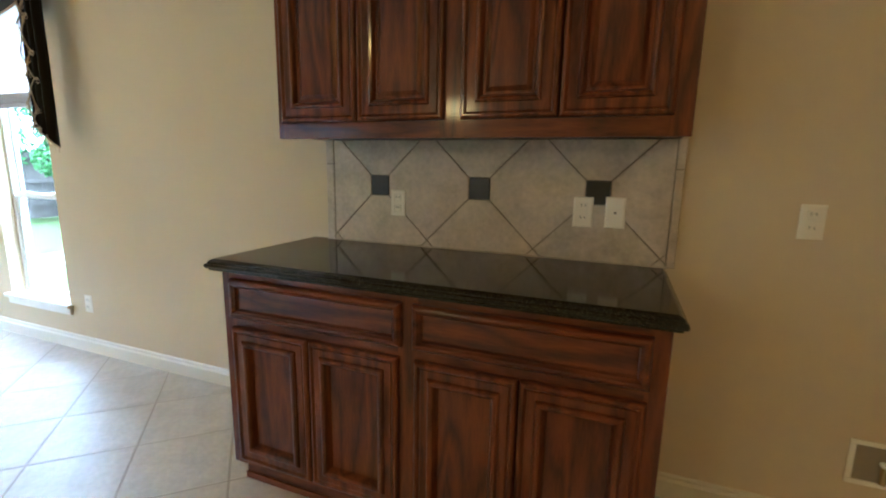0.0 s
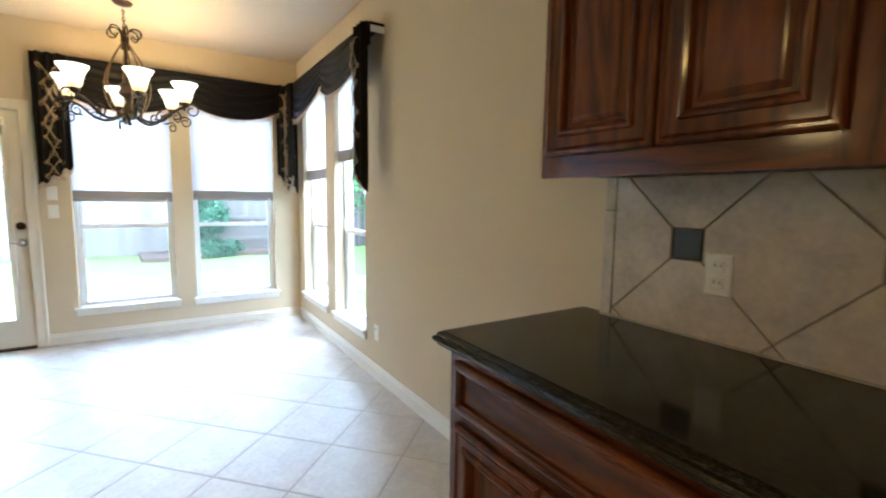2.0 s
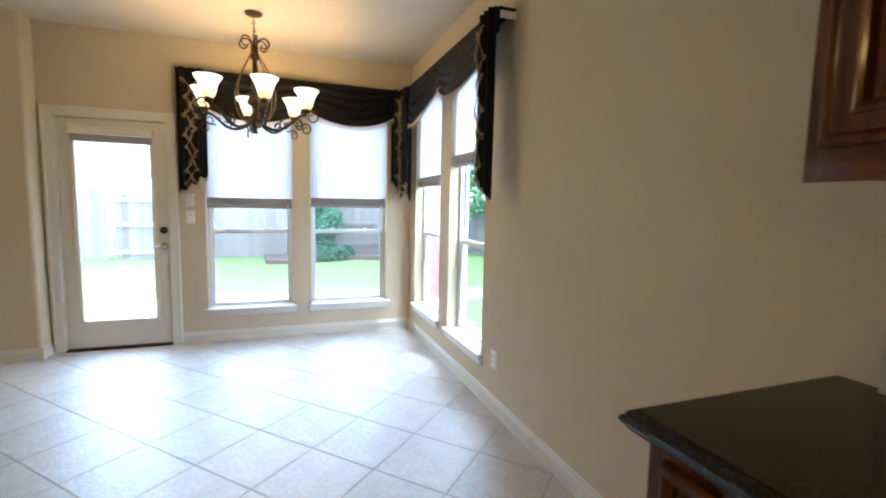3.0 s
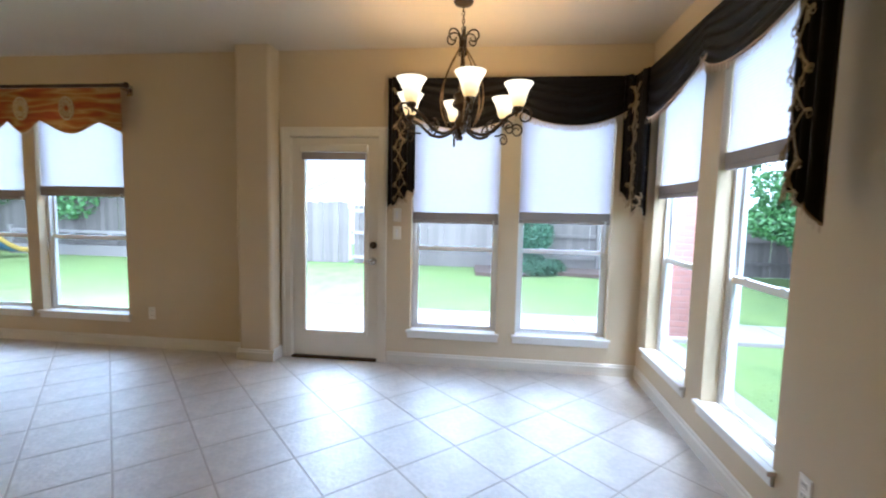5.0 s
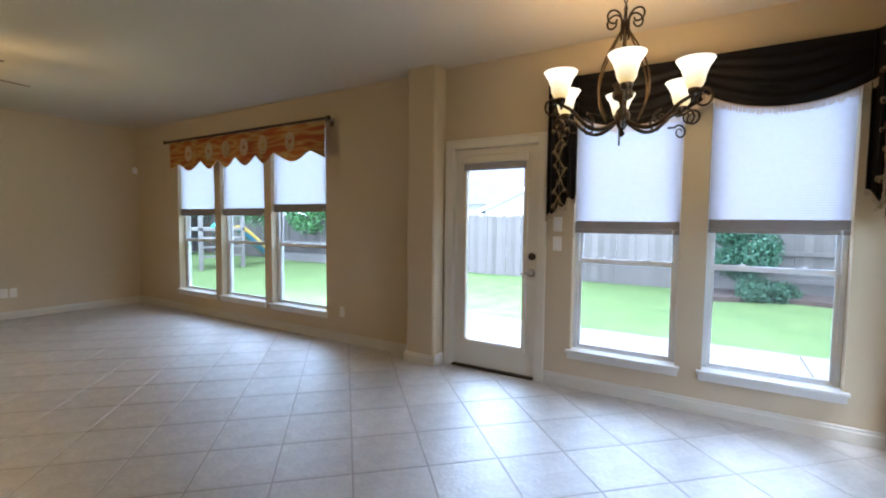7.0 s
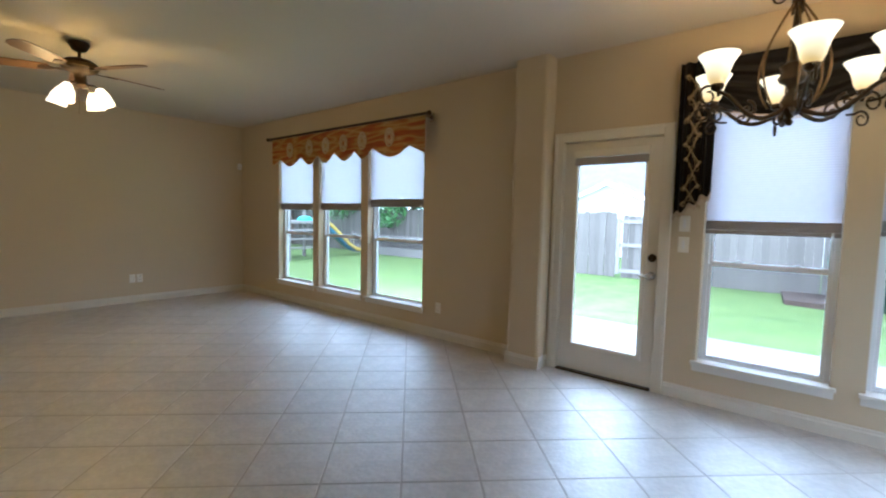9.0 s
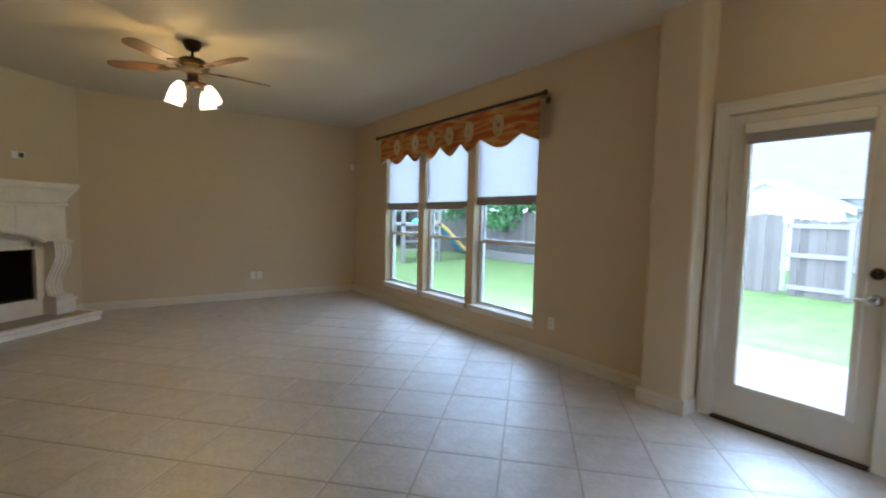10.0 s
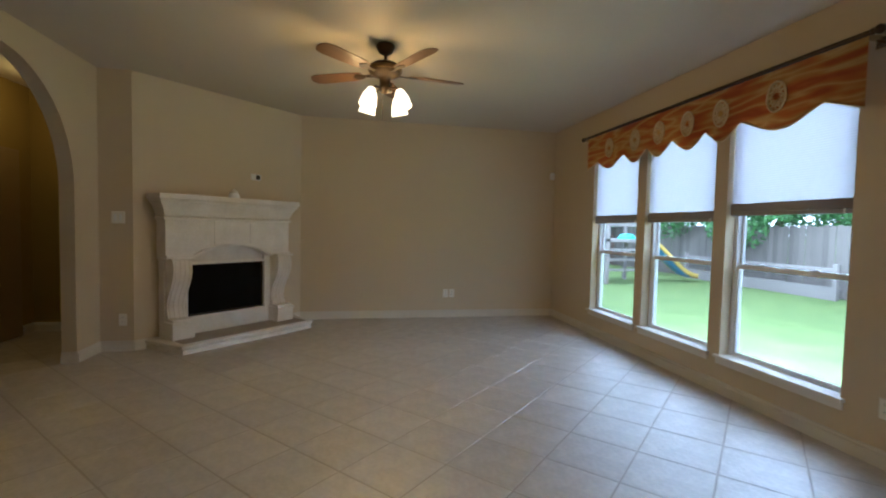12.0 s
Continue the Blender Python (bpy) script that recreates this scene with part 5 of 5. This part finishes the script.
for k, s in ((0, -1), (1, 1)):
    v[:, k, 0], v[:, k, 1], v[:, k, 2] = gx + s * 0.009 * np.cos(ang), gy + s * 0.009 * np.sin(ang), GZ
v[:, 2, 0], v[:, 2, 1], v[:, 2, 2] = gx + lean[:, 0], gy + lean[:, 1], GZ + hgt
me = bpy.data.meshes.new("grass")
me.from_pydata(v.reshape(-1, 3).tolist(), [], np.arange(3 * n_).reshape(-1, 3).tolist())
me.materials.append(M_blade_g)
tagged(new("grass", me), "mown green lawn", "grass", kind="stuff")


def board_fence(name, x0, y0, x1, y1, h, rails, label, low=0.0):
    """A board fence from one end to the other; rails on its left side."""
    L = math.hypot(x1 - x0, y1 - y0)
    root = thing(name, (x0, y0, GZ), label, "fence", rz=math.degrees(math.atan2(y1 - y0, x1 - x0)))
    rn = random.Random(int(L * 10))
    meshes = []
    for i in range(5):
        bm = bmesh.new()
        k = 0.012 * i
        prism(bm, [(0.0006, 0.02), (0.1394, 0.02), (0.1394, h - 0.03 - k), (0.11, h - k), (0.03, h - k), (0.0006, h - 0.03 - k)], "y", 0.0, 0.018)
        me = bpy.data.meshes.new("fence_board")
        bm.to_mesh(me)
        bm.free()
        me.materials.append(M_fence)
        meshes.append(me)
    n_ = int(L / 0.14)
    for i in range(n_):
        b = new("fence_board", meshes[rn.randrange(5)])
        b.parent = root
        b.matrix_local = pose(i * 0.14, rn.choice((-0.012, 0.0, 0.010)), 0, 0, rn.uniform(-0.03, 0.03), 0)
    if rails:
        for z in (0.30, h * 0.52, h - 0.22):
            part("fence_rail", boxes((0, L, 0.019, 0.06, z, z + 0.085), bevel=0.003), M_fence, root)
        x = 0.0
        while x < L:
            part("fence_post", boxes((x, x + 0.09, 0.061, 0.15, 0, h - 0.05), bevel=0.004), M_fence, root)
            x += 2.4
    return root


board_fence("fence", -12.4, -1.75, -12.4, -17.0, 1.66, False, "tall weathered grey board fence behind the lawn")
board_fence("fence", -12.4, 9.5, -12.4, 2.22, 1.62, True, "weathered board fence with cross rails behind the shrub bed")
board_fence("fence", -12.4, 2.20, -12.4, -0.60, 1.62, False, "weathered grey board fence beside the gate")
board_fence("fence_gate", -12.42, -0.62, -12.42, -1.73, 1.56, False, "weathered board gate with cross rails")
part("gate_frame", boxes((0, 1.11, 0.02, 0.06, 0.14, 0.23), (0, 1.11, 0.02, 0.06, 0.78, 0.87), (0, 1.11, 0.02, 0.06, 1.36, 1.45), (0, 0.09, 0.061, 0.09, 0.10, 1.48), (1.02, 1.11, 0.061, 0.09, 0.10, 1.48), bevel=0.003), M_playwood, bpy.data.objects["fence_gate"], "pale gate frame")
board_fence("fence", -12.4, -17.0, 6.0, -17.0, 1.85, True, "weathered board fence with rails at the end of the yard")
board_fence("fence", 6.0, 9.5, -12.4, 9.5, 1.85, True, "weathered board fence along the side yard")
rail_set = thing("raised_bed", (-12.1, -11.5, GZ), "low grey timber bed edging against the fence", "garden bed")
part("edging", boxes((0, 0.06, 0, 4.4, 0, 0.28), (0, 0.06, 0, 4.4, 0.62, 0.70), bevel=0.004), M_playwood, rail_set)
part("stake", boxes((0.0, 0.08, -0.1, 0.0, 0, 0.8), bevel=0.004), M_playwood, rail_set)
part("stake", boxes((0.0, 0.08, 4.4, 4.5, 0, 0.8), bevel=0.004), M_playwood, rail_set)

bm = bmesh.new()
out = [(-12.35, 1.6)] + [(-11.05 + 0.20 * math.sin(k * 1.3) - 0.07 * k, 1.7 + k * 0.5) for k in range(9)] + [(-12.35, 6.0)]
prism(bm, out, "z", GZ - 0.02, GZ + 0.09)
link_mesh("flower_bed", bm, M_mulch, kind="structure")


def leaves(name, blobs, count, size, mat, parent, seed):
    """Many small leaves scattered in and on uneven clumps (x, y, z, radius)."""
    rg = np.random.default_rng(seed)
    w = np.array([b[3] ** 2 for b in blobs])
    idx = rg.choice(len(blobs), count, p=w / w.sum())
    B = np.array(blobs)[idx]
    d = rg.normal(size=(count, 3))
    d /= np.linalg.norm(d, axis=1)[:, None]
    r = B[:, 3] * rg.uniform(0.35, 1.08, count) ** 0.5
    p = B[:, :3] + d * r[:, None] * (1, 1, 0.85)
    a = rg.normal(size=(count, 3))
    a /= np.linalg.norm(a, axis=1)[:, None]
    b = np.cross(a, rg.normal(size=(count, 3)))
    b /= np.linalg.norm(b, axis=1)[:, None]
    s = size * rg.uniform(0.6, 1.3, count)[:, None]
    v = np.stack([p - a * s, p - b * s * 0.45, p + a * s, p + b * s * 0.45], 1).reshape(-1, 3)
    me = bpy.data.meshes.new(name)
    me.from_pydata(v.tolist(), [], np.arange(4 * count).reshape(-1, 4).tolist())
    me.materials.append(mat)
    ob = new(name, me)
    ob.parent = parent
    return ob


def tree(x, y, h, spread, seed, label, leaf_n=16000, size=0.075):
    rn = random.Random(seed)
    root = thing("tree", (x, y, GZ), label, "tree", "yard trees")
    top = h * 0.72
    trunk = [(0.05 * math.sin(k), 0.04 * math.cos(k * 1.3), top * k / 7) for k in range(8)]
    part("trunk", tube(trunk, 0.13, 9, taper=(1.2, 0.35)), M_bark, root)
    blobs = []
    for k in range(9):
        a, zz = k * 2.4, h * (0.28 + 0.065 * k)
        tip = (spread * rn.uniform(0.5, 0.85) * math.cos(a), spread * rn.uniform(0.5, 0.85) * math.sin(a), zz + rn.uniform(0.2, 0.8))
        part("limb", tube([(0, 0, zz * 0.8), (tip[0] * 0.5, tip[1] * 0.5, zz), tip], 0.045, 6, taper=(1, 0.3)), M_bark, root)
        blobs.append((*tip, spread * rn.uniform(0.3, 0.45)))
        blobs.append((tip[0] * 0.55 + rn.uniform(-0.3, 0.3), tip[1] * 0.55 + rn.uniform(-0.3, 0.3), tip[2] + rn.uniform(0, 0.6), spread * rn.uniform(0.25, 0.4)))
    blobs.append((0, 0, h * 0.9, spread * 0.45))
    leaves("crown", blobs, leaf_n, size, M_leaf, root, seed)


tree(-13.3, -9.6, 4.2, 2.3, 4, "leafy green tree with low branches hanging over the fence", 26000)
tree(-13.6, -12.4, 5.0, 2.4, 5, "leafy tree behind the fence")
tree(-12.5, -16.2, 5.0, 2.2, 6, "leafy tree in the far corner behind the play set")
tree(-8.5, 11.8, 5.5, 2.6, 7, "leafy tree behind the side fence", 22000)
tree(-11.6, 11.2, 5.2, 2.6, 19, "leafy tree with low branches behind the fence corner", 22000)
tree(-4.2, 12.0, 5.0, 2.4, 8, "leafy tree beyond the side yard")
tree(-13.9, 7.2, 5.0, 2.0, 9, "leafy tree behind the fence near the shrub bed")


def shrub(x, y, r, h, seed, label):
    root = thing("shrub", (x, y, GZ + 0.05), label, "shrub", "yard shrubs")
    rn = random.Random(seed)
    bm = bmesh.new()
    for k in range(5):
        tube([(0, 0, 0), (rn.uniform(-r, r) * 0.5, rn.uniform(-r, r) * 0.5, h * 0.6)], 0.015, 5, bm)
    part("stems", bm, M_bark, root)
    blobs = [(rn.uniform(-r, r) * 0.55, rn.uniform(-r, r) * 0.6, h * rn.uniform(0.3, 0.8), r * rn.uniform(0.4, 0.6)) for _ in range(9)]
    leaves("foliage", blobs, 5200 if h < 1 else int(15000 * r), 0.036 if r < 0.8 else 0.052, M_leaf2 if r < 0.8 else M_leaf, root, seed)


shrub(-11.75, 2.98, 0.74, 1.85, 11, "dense dark green shrub in the mulch bed by the fence")
shrub(-11.55, 3.3, 0.50, 0.26, 12, "low sparse shrub in the mulch bed")
shrub(-11.75, 5.3, 0.36, 0.35, 13, "low leafy plant at the end of the mulch bed")
shrub(-11.0, 8.4, 1.0, 3.0, 16, "tall leafy shrub in the fence corner")
shrub(-9.3, 8.5, 1.05, 3.1, 17, "tall leafy shrub standing against the side fence")
shrub(-7.7, 8.5, 1.05, 3.2, 18, "tall leafy shrub standing against the side fence")
shrub(-6.2, 8.6, 1.0, 2.9, 14, "tall green shrub against the side fence")
shrub(-4.7, 8.7, 0.95, 2.7, 15, "tall bushy green shrub against the side fence")


# ---- play set ----
def play_set(x, y):
    root = thing("play_set", (x, y, GZ), "weathered timber play set with a blue and yellow slide", "play set")
    for sx in (0, 1.3):
        for sy in (0, 1.2):
            part("post", boxes((sx, sx + 0.09, sy, sy + 0.09, 0, 2.2), bevel=0.004), M_playwood, root)
    for z in (0.35, 0.62, 0.89):
        part("ladder_rung", boxes((0.09, 1.3, 1.21, 1.26, z, z + 0.06), bevel=0.003), M_playwood, root)
    part("deck", boxes((0, 1.39, 0, 1.29, 1.12, 1.20), bevel=0.004), M_playwood, root)
    part("rail", boxes((0.09, 1.3, 1.22, 1.26, 1.55, 1.63), (0.09, 1.3, 0.02, 0.06, 1.55, 1.63), (0.02, 0.06, 0.09, 1.2, 1.55, 1.63), bevel=0.003), M_playwood, root)
    bm = lathe([(0, 1.35), (0.16, 1.33), (0.24, 1.24), (0.26, 1.2), (0, 1.2)], 14, 0.5, 0.8)
    part("bucket", bm, M_teal, root, "teal plastic bucket", smooth=True)
    for s, mat, w0, w1 in ((0, M_blue, -0.22, 0.22), (1, M_yellow, -0.27, -0.22), (2, M_yellow, 0.22, 0.27)):
        bm = bmesh.new()
        last = None
        for k in range(15):
            t = k / 14
            px_, pz = -0.02 - 1.75 * t, 1.18 - 1.05 * (t * t * (3 - 2 * t)) - 0.02
            hh = 0.03 if s == 0 else 0.13
            now = [bm.verts.new((px_, 0.6 + w0, pz)), bm.verts.new((px_, 0.6 + w1, pz)), bm.verts.new((px_, 0.6 + w1, pz + hh)), bm.verts.new((px_, 0.6 + w0, pz + hh))]
            if last:
                for i in range(4):
                    bm.faces.new((last[i], last[(i + 1) % 4], now[(i + 1) % 4], now[i]))
            last = now
        part("slide" if s == 0 else "slide_side", bm, mat, root, "blue plastic slide" if s == 0 else "yellow slide side", smooth=True)


play_set(-9.7, -11.2)


# ---- brick pier at the patio's corner ----
pier = thing("brick_pier", (-6.8, 4.22, GZ), "red brick pier with pale mortar at the corner of the patio", "pier")
part("mortar_core", boxes((0.008, 0.392, 0.008, 0.392, -0.02, 2.40)), M_conc, pier, "pale mortar")
part("cap", boxes((-0.03, 0.43, -0.03, 0.43, 2.405, 2.47), bevel=0.01), M_conc, pier, "concrete cap")
brick_me = bpy.data.meshes.new("brick")
bm = boxes((0, 0.292, 0, 0.098, 0, 0.066), bevel=0.004)
bm.to_mesh(brick_me)
bm.free()
brick_me.materials.append(M_brick)
for k in range(31):
    z = 0.012 + k * 0.0765
    for q, (x, y) in enumerate(((0.0, 0.0), (0.4, 0.0), (0.4, 0.4), (0.0, 0.4))):
        b = new("brick", brick_me)
        b.parent = pier
        m = pose(x, y, z, 0, 0, 90 * q)
        if k % 2:
            m = m @ pose(0.106, 0, 0)
        b.matrix_local = m

# ---- neighbouring house ----
def house():
    root = thing("house", (-20, 0, GZ - 0.35), "pale neighbouring house with a grey shingle roof behind the fence", "house")
    part("wall", boxes((-9, 0, -10.5, 9, 0, 2.7)), M_siding, root, "pale siding")
    bm = bmesh.new()
    e = [(-9.4, -10.9, 2.62), (0.4, -10.9, 2.62), (0.4, 9.4, 2.62), (-9.4, 9.4, 2.62)]
    r_ = [(-4.5, -6.0, 6.6), (-4.5, 4.5, 6.6)]
    v = [bm.verts.new(p) for p in e + r_]
    for f in ((0, 1, 4), (1, 2, 5, 4), (2, 3, 5), (3, 0, 4, 5), (3, 2, 1, 0)):
        bm.faces.new([v[i] for i in f])
    part("roof", bm, M_shingle, root, "grey shingle hip roof")
    bm = bmesh.new()
    prism(bm, [(-6.1, 0), (-2.2, 0), (-2.2, 2.3), (-4.15, 3.15), (-6.1, 2.3)], "x", 0.0, 1.4)
    part("gable_wall", bm, M_siding, root, "white gable end")
    bm = bmesh.new()
    for s in (-1, 1):
        prism(bm, [(-4.15, 3.17), (-4.15 + s * 2.25, 2.19), (-4.15 + s * 2.25, 2.30), (-4.15, 3.30)], "x", -4.0, 1.7)
    part("gable_roof", bm, M_shingle, root)
    bm = bmesh.new()
    for s in (-1, 1):
        prism(bm, [(-4.15, 3.10), (-4.15 + s * 2.25, 2.12), (-4.15 + s * 2.25, 2.28), (-4.15, 3.27)], "x", 1.702, 1.74)
    part("bargeboard", bm, M_vinyl, root)


house()

# ---- floor tiles ----
TP, TROT = 0.401, radians(43.6)
TILE_O = (-2.583, -0.347)
half_t = TP / 2
spec_area = (XW, XE, YS, YN)
cr, sr = math.cos(TROT), math.sin(TROT)
full = bmesh.new()
sq = [(-half_t, -half_t), (half_t, -half_t), (half_t, half_t), (-half_t, half_t)]
sq = [(cr * x - sr * y, sr * x + cr * y) for x, y in sq]
slab_piece(full, shrink(sq, 0.0046), lambda x, y, h: (x, y, h), -0.004, 0.0, 0.0014)
full_me = bpy.data.meshes.new("floor_tile")
full.to_mesh(full_me)
full.free()
full_me.materials.append(M_tile)
cells = []
for i in range(-40, 41):
    for j in range(-40, 41):
        cx, cy = TILE_O[0] + TP * (cr * i - sr * j), TILE_O[1] + TP * (sr * i + cr * j)
        if XW - 0.3 < cx < XE + 0.3 and YS - 0.3 < cy < YN + 0.3:
            cells.append((math.hypot(cx + 1.9, cy - 0.2), cx, cy))
cells.sort()
rest = bmesh.new()
rt = random.Random(5)
count = 0
for _, cx, cy in cells:
    poly = clip_rect([(x + cx, y + cy) for x, y in sq], XW, XE, YS, YN)
    if not poly:
        continue
    whole = len(poly) == 4 and all(XW < x + cx < XE and YS < y + cy < YN for x, y in sq)
    count += 1
    if count > 300:
        slab_piece(rest, shrink(poly, 0.0046), lambda x, y, h: (x, y, h), -0.004, 0.0, 0.0014)
    elif whole:
        ob = new("floor_tile", full_me)
        ob.parent = floor
        ob.matrix_local = pose(cx, cy, rt.uniform(-0.0001, 0.0001), rt.uniform(-0.03, 0.03), rt.uniform(-0.03, 0.03), 0)
    else:
        bm = bmesh.new()
        slab_piece(bm, [(x - cx, y - cy) for x, y in shrink(poly, 0.0032)], lambda x, y, h: (x, y, h), -0.004, 0.0, 0.00148)
        ob = part("floor_tile", bm, M_tile, floor)
        ob.matrix_local = pose(cx, cy, 0)
link_mesh("far_floor_tiles", rest, M_tile, floor, kind="stuff")
